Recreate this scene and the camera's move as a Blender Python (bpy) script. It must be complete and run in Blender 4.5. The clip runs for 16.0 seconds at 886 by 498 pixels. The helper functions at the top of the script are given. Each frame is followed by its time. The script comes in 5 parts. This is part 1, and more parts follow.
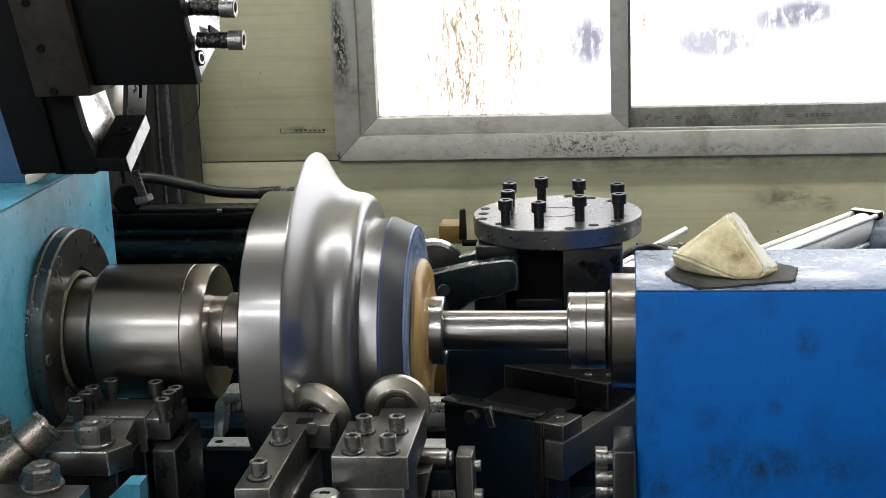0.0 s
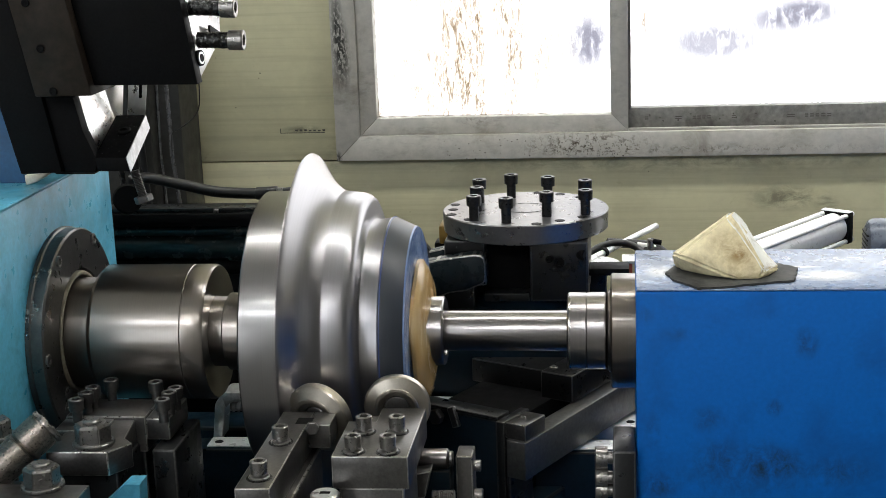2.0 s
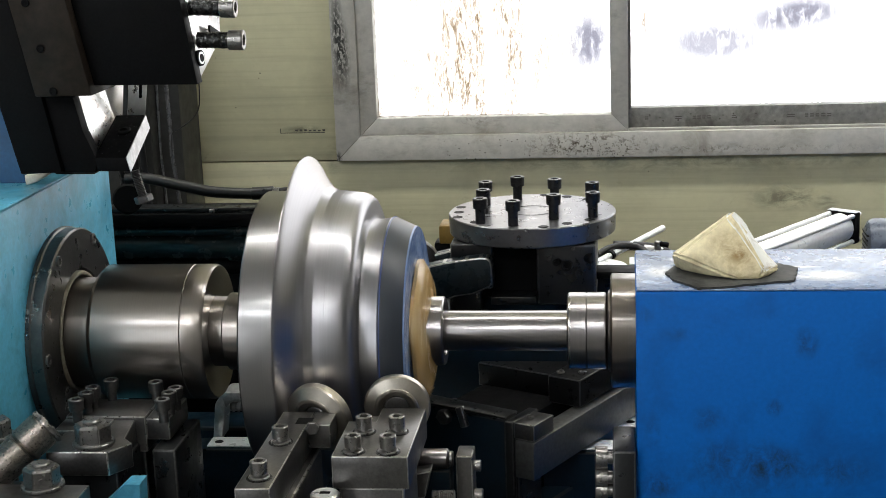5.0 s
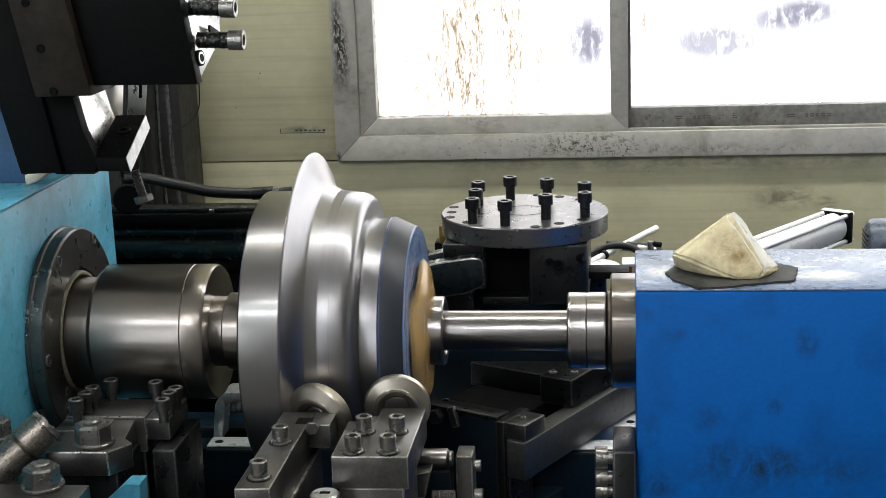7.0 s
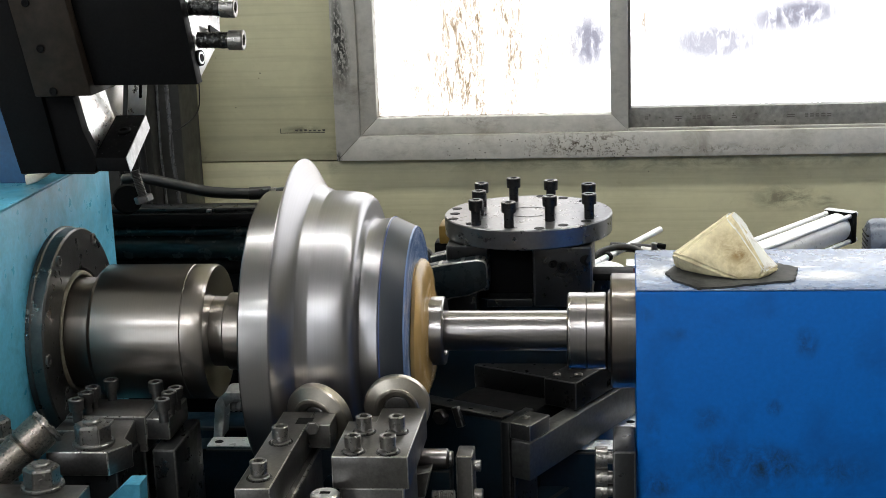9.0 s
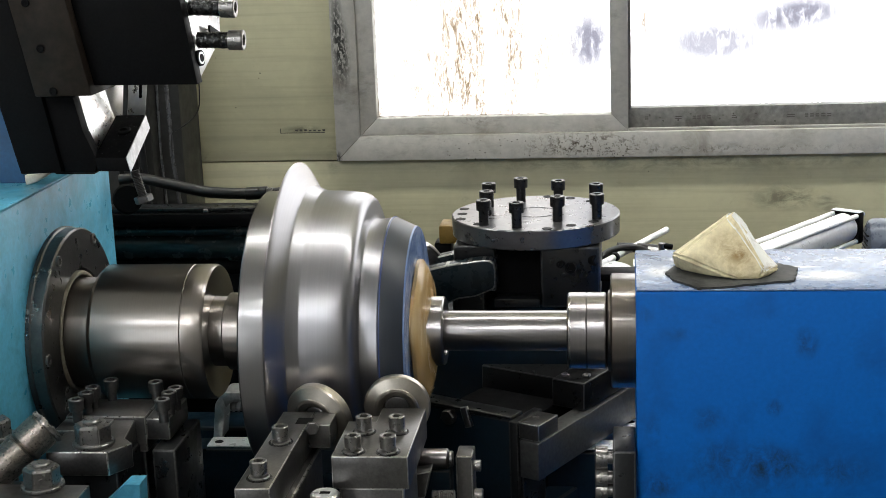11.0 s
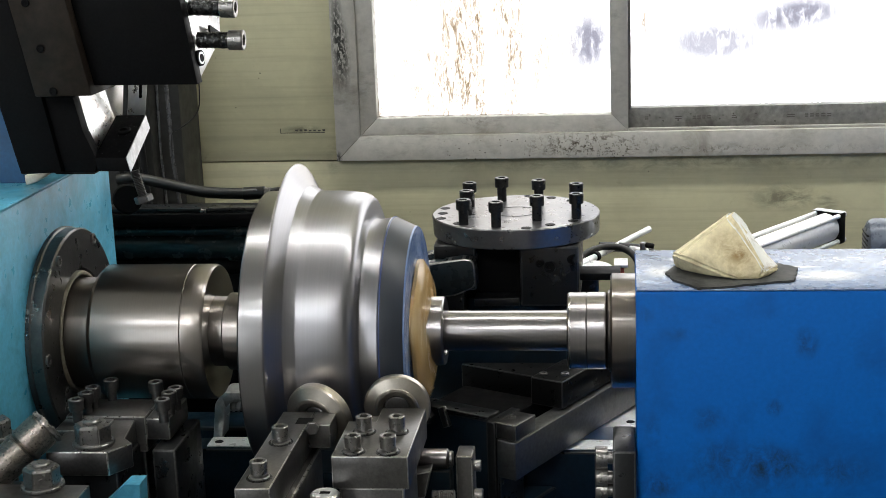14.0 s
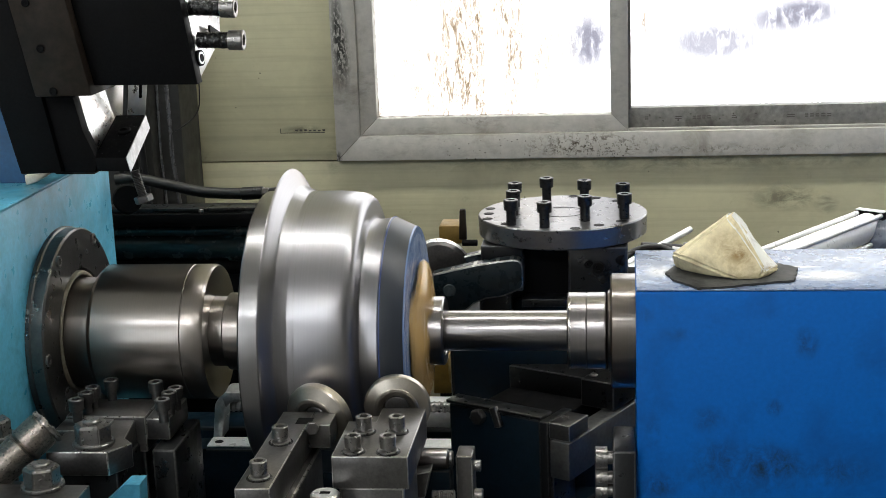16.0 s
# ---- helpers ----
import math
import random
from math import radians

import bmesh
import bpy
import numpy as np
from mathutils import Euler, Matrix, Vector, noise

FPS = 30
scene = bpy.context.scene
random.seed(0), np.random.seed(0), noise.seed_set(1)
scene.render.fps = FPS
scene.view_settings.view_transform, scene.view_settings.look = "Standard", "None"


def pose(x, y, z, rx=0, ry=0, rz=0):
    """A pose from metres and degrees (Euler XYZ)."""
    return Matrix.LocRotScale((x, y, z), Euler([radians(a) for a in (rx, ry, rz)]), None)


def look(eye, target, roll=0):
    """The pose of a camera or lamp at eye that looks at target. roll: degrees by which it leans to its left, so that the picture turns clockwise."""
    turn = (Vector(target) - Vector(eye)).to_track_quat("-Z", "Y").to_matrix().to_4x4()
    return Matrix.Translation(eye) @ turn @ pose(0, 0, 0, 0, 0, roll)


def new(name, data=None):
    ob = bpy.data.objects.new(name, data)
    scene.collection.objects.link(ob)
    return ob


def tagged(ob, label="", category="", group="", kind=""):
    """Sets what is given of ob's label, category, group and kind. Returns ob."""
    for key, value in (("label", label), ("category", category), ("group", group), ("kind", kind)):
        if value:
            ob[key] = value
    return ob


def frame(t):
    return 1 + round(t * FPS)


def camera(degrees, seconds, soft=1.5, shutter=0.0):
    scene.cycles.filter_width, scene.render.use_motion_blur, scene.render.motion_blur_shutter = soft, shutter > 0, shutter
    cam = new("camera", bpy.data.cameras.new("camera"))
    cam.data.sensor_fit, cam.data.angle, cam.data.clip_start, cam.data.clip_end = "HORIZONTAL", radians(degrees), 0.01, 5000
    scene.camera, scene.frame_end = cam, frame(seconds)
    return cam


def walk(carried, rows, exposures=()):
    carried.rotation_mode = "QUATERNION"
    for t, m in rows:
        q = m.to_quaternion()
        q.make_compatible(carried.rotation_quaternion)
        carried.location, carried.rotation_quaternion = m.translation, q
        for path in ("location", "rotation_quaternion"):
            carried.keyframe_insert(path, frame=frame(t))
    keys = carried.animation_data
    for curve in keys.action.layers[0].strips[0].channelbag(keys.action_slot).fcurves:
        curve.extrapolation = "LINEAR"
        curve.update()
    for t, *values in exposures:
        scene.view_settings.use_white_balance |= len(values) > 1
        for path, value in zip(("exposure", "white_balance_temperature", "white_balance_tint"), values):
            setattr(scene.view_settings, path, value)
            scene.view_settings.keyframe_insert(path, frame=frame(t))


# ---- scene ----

# ---- camera: stands still on a tripod, looking down on the machine ----
cam = camera(32.92, 16.0, soft=0.6, shutter=0.5)
EYE = (0.0, -2.0, 1.650)
AIM = (EYE[0] - 0.12077, EYE[1] + 0.96502, EYE[2] - 0.23272)
walk(cam, [(0, look(EYE, AIM, -2.117)), (16, look(EYE, AIM, -2.117))], exposures=[(0, 0.0), (16, 0.0)])

# ---- world and light ----
world = bpy.data.worlds.new("sky")
scene.world = world
world.use_nodes = True
wn = world.node_tree.nodes
sky = wn.new("ShaderNodeTexSky")
sky.sky_type, sky.sun_disc, sky.sun_elevation, sky.sun_rotation = "NISHITA", False, radians(40), radians(200)
world.node_tree.links.new(sky.outputs[0], wn["Background"].inputs[0])
wn["Background"].inputs[1].default_value = 0.1


def area_lamp(name, place, target, sx, sy, watts, colour):
    data = bpy.data.lights.new(name, "AREA")
    data.shape, data.size, data.size_y, data.energy, data.color = "RECTANGLE", sx, sy, watts, colour
    ob = new(name, data)
    ob.matrix_world = look(place, target)
    return ob


# daylight in the big doorway and the high windows behind the camera
area_lamp("doorway_daylight", (-2.7, -6.4, 2.0), (-0.5, 0, 1.2), 5.4, 2.4, 112, (0.93, 0.97, 1.0))
area_lamp("high_window_daylight", (-1.8, -6.2, 4.7), (-0.4, 0, 1.2), 5.0, 0.20, 100, (0.93, 0.97, 1.0))
# weak fill lamp added on the right, where no window is known
area_lamp("side_fill_lamp", (4.8, -1.2, 2.2), (0, -0.6, 1.0), 3.4, 2.2, 6, (0.93, 0.97, 1.0))

# ---- materials ----


class Nodes:
    """Short-hand for building a node material."""

    def __init__(self, name, material=None):
        self.m = material or bpy.data.materials.new(name)
        self.m.use_nodes = True
        self.t = self.m.node_tree
        self.b = self.t.nodes["Principled BSDF"]
        self.co = self.t.nodes.new("ShaderNodeTexCoord")

    def link(self, a, b):
        self.t.links.new(a, b)

    def coords(self, scale=(1, 1, 1), space="Object"):
        n = self.t.nodes.new("ShaderNodeMapping")
        n.inputs["Scale"].default_value = scale
        self.link(self.co.outputs[space], n.inputs[0])
        return n.outputs[0]

    def noise(self, scale, detail=6, rough=0.6, stretch=(1, 1, 1), warp=0.0):
        n = self.t.nodes.new("ShaderNodeTexNoise")
        n.inputs["Scale"].default_value, n.inputs["Detail"].default_value, n.inputs["Roughness"].default_value = scale, detail, rough
        n.inputs["Distortion"].default_value = warp
        self.link(self.coords(stretch), n.inputs["Vector"])
        return n.outputs["Fac"]

    def ramp(self, fac, stops):
        n = self.t.nodes.new("ShaderNodeValToRGB")
        e = n.color_ramp.elements
        while len(e) < len(stops):
            e.new(0.5)
        for el, (at, v) in zip(e, stops):
            el.position = at
            el.color = (*v, 1) if isinstance(v, tuple) else (v, v, v, 1)
        self.link(fac, n.inputs[0])
        return n.outputs[0]

    def mix(self, fac, a, b, mode="MIX"):
        n = self.t.nodes.new("ShaderNodeMix")
        n.data_type, n.blend_type = "RGBA", mode
        for socket, v in ((n.inputs[0], fac), (n.inputs[6], a), (n.inputs[7], b)):
            if isinstance(v, (int, float)):
                socket.default_value = v if socket == n.inputs[0] else (v, v, v, 1)
            elif isinstance(v, tuple):
                socket.default_value = (*v, 1)
            else:
                self.link(v, socket)
        return n.outputs[2]

    def bump(self, height, strength, distance):
        n = self.t.nodes.new("ShaderNodeBump")
        n.inputs["Strength"].default_value, n.inputs["Distance"].default_value = strength, distance
        self.link(height, n.inputs["Height"])
        self.link(n.outputs[0], self.b.inputs["Normal"])

    def spot(self, u, v, ru, rv, plane="xz"):
        """A soft round patch: 1 in its middle, 0 outside the radii ru, rv."""
        m = self.t.nodes.new("ShaderNodeMapping")
        m.inputs["Location"].default_value = (-u / ru, -v / rv if plane == "xy" else 0, -v / rv if plane == "xz" else 0)
        m.inputs["Scale"].default_value = (1 / ru, 1 / rv if plane == "xy" else 0, 1 / rv if plane == "xz" else 0)
        self.link(self.co.outputs["Object"], m.inputs[0])
        d = self.t.nodes.new("ShaderNodeVectorMath")
        d.operation = "LENGTH"
        self.link(m.outputs[0], d.inputs[0])
        return self.ramp(d.outputs["Value"], [(0.25, 1.0), (1.0, 0.0)])

    def put(self, colour=None, rough=None, metal=None, **more):
        for key, v in (("Base Color", colour), ("Roughness", rough), ("Metallic", metal), *more.items()):
            if v is None:
                continue
            s = self.b.inputs[key]
            if isinstance(v, tuple):
                s.default_value = (*v, 1)
            elif isinstance(v, (int, float)):
                s.default_value = v
            else:
                self.link(v, s)
        return self.m


def surface(name, colour, rough=0.5, metal=0.0, vary=0.25, dirt=(0.03, 0.028, 0.025), dirty=0.3, grain=90, spots=7, bump=0.15, sheen=0.5, start=0.52):
    """Paint, plain metal, rubber: grain and stains at two scales, with uneven gloss and fine relief."""
    n = Nodes(name)
    fine = n.noise(grain, 5)
    broad = n.noise(spots, 7, 0.65, warp=0.4)
    dark = tuple(c * (1 - vary) for c in colour)
    lit = tuple(min(1, c * (1 + vary * 0.6)) for c in colour)
    base = n.mix(n.ramp(fine, [(0.3, 0.0), (0.7, 1.0)]), dark, lit)
    stain = n.ramp(broad, [(start, 0.0), (start + 0.2, dirty)])
    base = n.mix(stain, base, dirt)
    gloss = n.ramp(n.noise(spots * 4, 6), [(0.3, max(0.03, rough - (0.05 if metal > 0.6 else 0.12))), (0.75, min(1, rough + (0.06 if metal > 0.6 else 0.15)))])
    n.bump(fine, bump, 0.0006)
    return n.put(base, gloss, metal, **{"Specular IOR Level": sheen})


def smudged(material, spots, colour, scale, origin=(0, 0), plane="xz", stretch=(1, 1, 1), stops=((0.40, 0.0), (0.60, 1.0))):
    """Stains and other painted patches of their own shape on a material: spots of (u, v, ru, rv, strength), broken up
    by grain.
    """
    n = Nodes("", material)
    mask = None
    for u, v, ru, rv, strength in spots:
        one = n.mix(1.0, n.spot(u - origin[0], v - origin[1], ru, rv, plane), strength, "MULTIPLY")
        mask = one if mask is None else n.mix(1.0, mask, one, "ADD")
    mask = n.mix(1.0, mask, n.ramp(n.noise(scale, 8, 0.7, stretch, 0.5), list(stops)), "MULTIPLY")
    old = n.b.inputs["Base Color"].links[0].from_socket
    n.link(n.mix(mask, old, colour), n.b.inputs["Base Color"])
    return material


def streaked(material, colour, scale, stretch, start, amount):
    """Runs, wipes and painted sheen all over a material, drawn out by stretch."""
    n = Nodes("", material)
    old = n.b.inputs["Base Color"].links[0].from_socket
    n.link(n.mix(n.ramp(n.noise(scale, 8, 0.65, stretch, 0.2), [(start, 0.0), (start + 0.22, amount)]), old, colour), n.b.inputs["Base Color"])
    return material


def turned(name, colour, rough, rings=420):
    """Lathe-turned metal: fine rings along the axis x, faint smears."""
    n = Nodes(name)
    ring = n.noise(1.0, 4, 0.7, (rings, 0.0, 0.0))
    broad = n.noise(1.0, 3, 0.5, (rings * 0.12, 0.0, 0.0))
    smear = n.noise(7, 6, 0.6, (2.5, 1, 1), 0.5)
    base = n.mix(n.ramp(ring, [(0.25, 0.0), (0.75, 1.0)]), tuple(c * 0.86 for c in colour), colour)
    base = n.mix(n.ramp(smear, [(0.5, 0.0), (0.85, 0.3)]), base, tuple(c * 0.7 for c in colour))
    gloss = n.ramp(broad, [(0.3, rough * 0.96), (0.7, rough * 1.06)])
    n.bump(ring, 0.005, 0.0002)
    return n.put(base, gloss, 1.0, **{"Coat Weight": 0.8, "Coat IOR": 1.7, "Coat Roughness": 0.13})


SHEET = turned("spun_steel", (0.295, 0.287, 0.305), 0.35, 300)
SHEET.node_tree.nodes["Principled BSDF"].inputs["Coat Roughness"].default_value = 0.19
SHEET.node_tree.nodes["Principled BSDF"].inputs["Coat Weight"].default_value = 0.6
MANDREL = turned("turned_tool_steel", (0.225, 0.217, 0.217), 0.31, 500)
SPINDLE = turned("ground_spindle_steel", (0.31, 0.275, 0.25), 0.31, 600)
QUILL = turned("oily_quill_steel", (0.15, 0.128, 0.11), 0.36, 400)
SHAFT = turned("polished_shaft_steel", (0.29, 0.27, 0.27), 0.28, 310)
ROLLER = surface("roller_steel", (0.50, 0.46, 0.40), 0.3, 1.0, 0.08, (0.26, 0.21, 0.16), 0.1, 260, 3, 0.05, start=0.6)
BLOCK = surface("oily_block_steel", (0.135, 0.13, 0.127), 0.33, 0.85, 0.2, (0.022, 0.02, 0.018), 0.35, 240, 26, start=0.56)
GREY = surface("grey_slide_steel", (0.17, 0.17, 0.168), 0.38, 0.8, 0.2, (0.05, 0.05, 0.05), 0.5, 160, 12)
BOLT = surface("bolt_steel", (0.28, 0.268, 0.258), 0.3, 0.9, 0.15, (0.06, 0.055, 0.05), 0.2, 300, 60)
GUNMETAL = surface("gunmetal_screw", (0.035, 0.035, 0.036), 0.3, 0.7, 0.3, (0.012, 0.012, 0.012), 0.4, 260, 60)
FLANGE = surface("flange_steel", (0.15, 0.147, 0.143), 0.3, 0.85, 0.15, (0.05, 0.05, 0.05), 0.25, 200, 10)
BLACK = surface("black_oxide", (0.0065, 0.0065, 0.007), 0.5, 0.0, 0.3, (0.008, 0.007, 0.006), 0.5, 260, 9, sheen=0.05)
BLACKSLIDE = surface("oily_black_slide", (0.006, 0.0062, 0.0068), 0.35, 0.0, 0.3, (0.012, 0.011, 0.01), 0.5, 220, 18, sheen=0.2)
OILBLACK = surface("wet_black_grease", (0.012, 0.012, 0.012), 0.22, 0.1, 0.4, (0.05, 0.05, 0.05), 0.5, 300, 120, 0.9)
DARKIRON = surface("dark_iron", (0.011, 0.012, 0.0135), 0.34, 0.2, 0.35, (0.015, 0.013, 0.012), 0.5, 180, 11)
PLATE = surface("turret_plate_steel", (0.19, 0.19, 0.20), 0.3, 0.8, 0.10, (0.13, 0.13, 0.13), 0.2, 150, 16)
BLUE = surface("tailstock_blue_paint", (0.0008, 0.135, 0.54), 0.5, 0, 0.08, (0.004, 0.075, 0.30), 0.5, 160, 9, 0.08, 0.15, 0.5)
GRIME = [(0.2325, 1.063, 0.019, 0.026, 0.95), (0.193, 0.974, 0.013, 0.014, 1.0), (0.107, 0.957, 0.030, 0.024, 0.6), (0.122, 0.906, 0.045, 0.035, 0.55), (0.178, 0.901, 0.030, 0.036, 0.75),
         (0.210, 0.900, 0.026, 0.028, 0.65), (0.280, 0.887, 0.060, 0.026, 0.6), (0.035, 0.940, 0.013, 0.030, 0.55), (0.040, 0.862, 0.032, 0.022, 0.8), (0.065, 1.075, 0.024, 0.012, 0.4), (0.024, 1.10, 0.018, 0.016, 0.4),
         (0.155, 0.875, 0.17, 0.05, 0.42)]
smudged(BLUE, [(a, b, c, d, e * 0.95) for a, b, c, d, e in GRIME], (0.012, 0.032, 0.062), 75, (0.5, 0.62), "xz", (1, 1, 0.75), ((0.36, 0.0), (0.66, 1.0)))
smudged(BLUE, [(0.25, 0.95, 0.6, 0.5, 1.0)], (0.010, 0.025, 0.055), 300, (0.5, 0.62), "xz", (1, 1, 1), ((0.66, 0.0), (0.72, 0.6)))
# Pale base, streaks and white patches paint the window's sheen onto the worn top.
BLUETOP = surface("worn_sheen_blue_top", (0.10, 0.16, 0.29), 0.3, 0.1, 0.22, (0.26, 0.31, 0.38), 0.7, 60, 14, 0.12)
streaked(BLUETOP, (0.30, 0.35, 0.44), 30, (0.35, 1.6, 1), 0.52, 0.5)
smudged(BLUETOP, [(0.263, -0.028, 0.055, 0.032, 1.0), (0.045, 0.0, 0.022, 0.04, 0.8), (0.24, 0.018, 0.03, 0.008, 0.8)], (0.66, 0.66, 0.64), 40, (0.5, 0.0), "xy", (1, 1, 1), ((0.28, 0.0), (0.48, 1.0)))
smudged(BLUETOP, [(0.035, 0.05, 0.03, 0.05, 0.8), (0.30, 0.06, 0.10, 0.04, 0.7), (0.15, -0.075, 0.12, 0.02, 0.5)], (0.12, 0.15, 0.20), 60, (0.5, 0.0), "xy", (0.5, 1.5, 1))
TEAL = surface("headstock_teal_paint", (0.115, 0.46, 0.66), 0.36, 0, 0.14, (0.03, 0.19, 0.32), 0.8, 120, 10, 0.1, start=0.46)
NAVY = surface("navy_machine_paint", (0.0045, 0.013, 0.022), 0.4, 0, 0.25, (0.009, 0.009, 0.009), 0.6, 110, 7, sheen=0.14)
ARMPAINT = surface("chipped_arm_paint", (0.008, 0.016, 0.021), 0.3, 0.1, 0.3, (0.02, 0.02, 0.02), 0.5, 130, 16, sheen=0.3)
MOTORPAINT = surface("motor_grey_paint", (0.13, 0.15, 0.19), 0.32, 0.1, 0.15, (0.04, 0.045, 0.06), 0.5, 110, 12)
PANELBLUE = surface("panel_blue_paint", (0.006, 0.075, 0.19), 0.4, 0, 0.2, (0.005, 0.02, 0.04), 0.6, 110, 8)
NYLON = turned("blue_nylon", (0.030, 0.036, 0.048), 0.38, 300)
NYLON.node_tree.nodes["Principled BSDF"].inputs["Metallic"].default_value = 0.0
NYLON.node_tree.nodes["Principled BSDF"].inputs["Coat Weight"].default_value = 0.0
# The face's blue is lightened to paint a reflection into it.
NYLONEDGE = surface("nylon_face_reflection", (0.16, 0.25, 0.47), 0.25, 0, 0.12, (0.3, 0.36, 0.5), 0.3, 60, 16)
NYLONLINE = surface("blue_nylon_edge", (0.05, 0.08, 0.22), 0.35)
TAN = surface("tan_urethane", (0.54, 0.35, 0.14), 0.22, 0, 0.25, (0.72, 0.60, 0.38), 0.8, 70, 16, start=0.53)
FOAM = surface("cream_foam", (0.80, 0.71, 0.47), 0.85, 0, 0.10, (0.26, 0.18, 0.085), 0.8, 190, 15, 0.5, start=0.50)
smudged(FOAM, [(0.0, 0.036, 0.035, 0.03, 0.75), (0.022, 0.03, 0.02, 0.02, 0.6), (-0.045, 0.02, 0.02, 0.012, 0.4)], (0.30, 0.19, 0.075), 38, stops=((0.34, 0.0), (0.60, 1.0)))
smudged(FOAM, [(0.0, 0.04, 0.10, 0.05, 1.0)], (0.09, 0.07, 0.05), 150, stops=((0.64, 0.0), (0.70, 0.7)))
FOAMCUT = surface("pale_cut_foam", (0.90, 0.89, 0.84), 0.9, 0, 0.06, (0.4, 0.35, 0.25), 0.7, 190, 60, 0.6)
MATRUBBER = surface("worn_grey_rubber", (0.04, 0.041, 0.04), 0.75, 0, 0.3, (0.10, 0.095, 0.085), 0.4, 130, 18, 0.4)
RUBBER = surface("black_rubber", (0.010, 0.010, 0.0105), 0.42, 0, 0.25, (0.035, 0.033, 0.03), 0.3, 130, 10)
ALU = surface("bright_aluminium", (0.86, 0.86, 0.86), 0.35, 0.2, 0.06, (0.5, 0.5, 0.5), 0.2, 120, 12)
FRAME = surface("weathered_aluminium", (0.47, 0.45, 0.41), 0.5, 0.1, 0.12, (0.17, 0.145, 0.11), 0.7, 60, 9, 0.2, start=0.56)
streaked(FRAME, (0.16, 0.145, 0.12), 26, (0.5, 1, 1.0), 0.56, 0.75)
streaked(FRAME, (0.62, 0.60, 0.54), 12, (0.3, 1, 1.0), 0.56, 0.5)
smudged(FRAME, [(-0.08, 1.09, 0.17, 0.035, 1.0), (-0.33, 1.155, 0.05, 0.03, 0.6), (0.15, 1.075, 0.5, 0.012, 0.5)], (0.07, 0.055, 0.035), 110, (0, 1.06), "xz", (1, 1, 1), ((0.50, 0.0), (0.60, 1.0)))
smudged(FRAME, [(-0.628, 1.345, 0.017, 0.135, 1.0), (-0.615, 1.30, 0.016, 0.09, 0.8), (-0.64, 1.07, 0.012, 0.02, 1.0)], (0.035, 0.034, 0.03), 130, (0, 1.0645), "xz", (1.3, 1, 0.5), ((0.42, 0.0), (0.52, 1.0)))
DULLFRAME = surface("dull_galvanised_rail", (0.20, 0.195, 0.18), 0.55, 0.3, 0.3, (0.07, 0.065, 0.055), 0.9, 80, 12, 0.2)
TUBEPAINT = surface("green_black_tube", (0.013, 0.026, 0.029), 0.22, 0, 0.25, (0.03, 0.03, 0.028), 0.4, 90, 9)
RAIL = surface("ground_rail_steel", (0.80, 0.80, 0.80), 0.35, 0.2, 0.1, (0.3, 0.3, 0.3), 0.3, 120, 12)
CASTALU = surface("cast_bearing_alloy", (0.55, 0.55, 0.56), 0.42, 0.7, 0.2, (0.2, 0.2, 0.2), 0.5, 160, 40, 0.4)
SILVER = surface("milled_silver_steel", (0.86, 0.85, 0.84), 0.3, 0.92, 0.1, (0.3, 0.2, 0.12), 0.4, 120, 14)
STAINEDWAY = surface("stained_ground_way", (0.86, 0.85, 0.84), 0.3, 0.92, 0.1, (0.33, 0.20, 0.11), 0.75, 120, 34, start=0.5)
BROWN = surface("browned_way_cover", (0.026, 0.019, 0.014), 0.5, 0.0, 0.3, (0.008, 0.0075, 0.007), 0.7, 90, 9, sheen=0.15)
YELLOW = surface("yellow_paint", (0.26, 0.16, 0.03), 0.5, 0, 0.2, (0.2, 0.12, 0.03), 0.4, 90, 12)
RED = surface("red_rubber", (0.30, 0.05, 0.03), 0.5, 0, 0.2, (0.1, 0.02, 0.02), 0.3)
CLOTH = surface("cream_rag", (0.75, 0.70, 0.60), 0.9, 0, 0.12, (0.4, 0.36, 0.3), 0.4, 200, 20, 0.5)
SEAL = surface("dull_seal", (0.34, 0.31, 0.24), 0.7)
WALL = surface("cream_wall_panel", (0.57, 0.54, 0.355), 0.5, 0, 0.05, (0.24, 0.22, 0.15), 0.45, 35, 2.3, 0.06)
streaked(WALL, (0.34, 0.32, 0.21), 9, (0.12, 1, 5.0), 0.46, 0.5)
streaked(WALL, (0.16, 0.14, 0.09), 26, (0.8, 1, 0.7), 0.64, 0.6)
# Broken darker patches, the last a wide band just below the window.
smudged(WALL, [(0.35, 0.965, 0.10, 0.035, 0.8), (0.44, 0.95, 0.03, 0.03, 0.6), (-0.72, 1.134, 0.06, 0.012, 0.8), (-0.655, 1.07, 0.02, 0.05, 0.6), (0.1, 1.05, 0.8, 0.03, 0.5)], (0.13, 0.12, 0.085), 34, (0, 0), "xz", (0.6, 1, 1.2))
COLUMN = surface("dark_column_paint", (0.045, 0.045, 0.042), 0.55, 0.1, 0.3, (0.02, 0.02, 0.02), 0.5, 60, 6)
CONCRETE = surface("oily_concrete", (0.17, 0.165, 0.155), 0.6, 0, 0.2, (0.04, 0.038, 0.035), 0.7, 40, 1.5)
ROOMWALL = surface("shop_wall", (0.56, 0.565, 0.57), 0.7, 0, 0.1, (0.2, 0.19, 0.16), 0.5, 30, 1.2)
CEIL = surface("shop_ceiling", (0.72, 0.72, 0.70), 0.8, 0, 0.1, (0.25, 0.25, 0.24), 0.4, 30, 1.2)
INK = surface("dark_ink", (0.075, 0.068, 0.058), 0.7)


def glowing(name, colour, strength):
    n = Nodes(name)
    return n.put((0.8, 0.8, 0.8), 0.5, 0.0, **{"Emission Color": colour, "Emission Strength": strength})


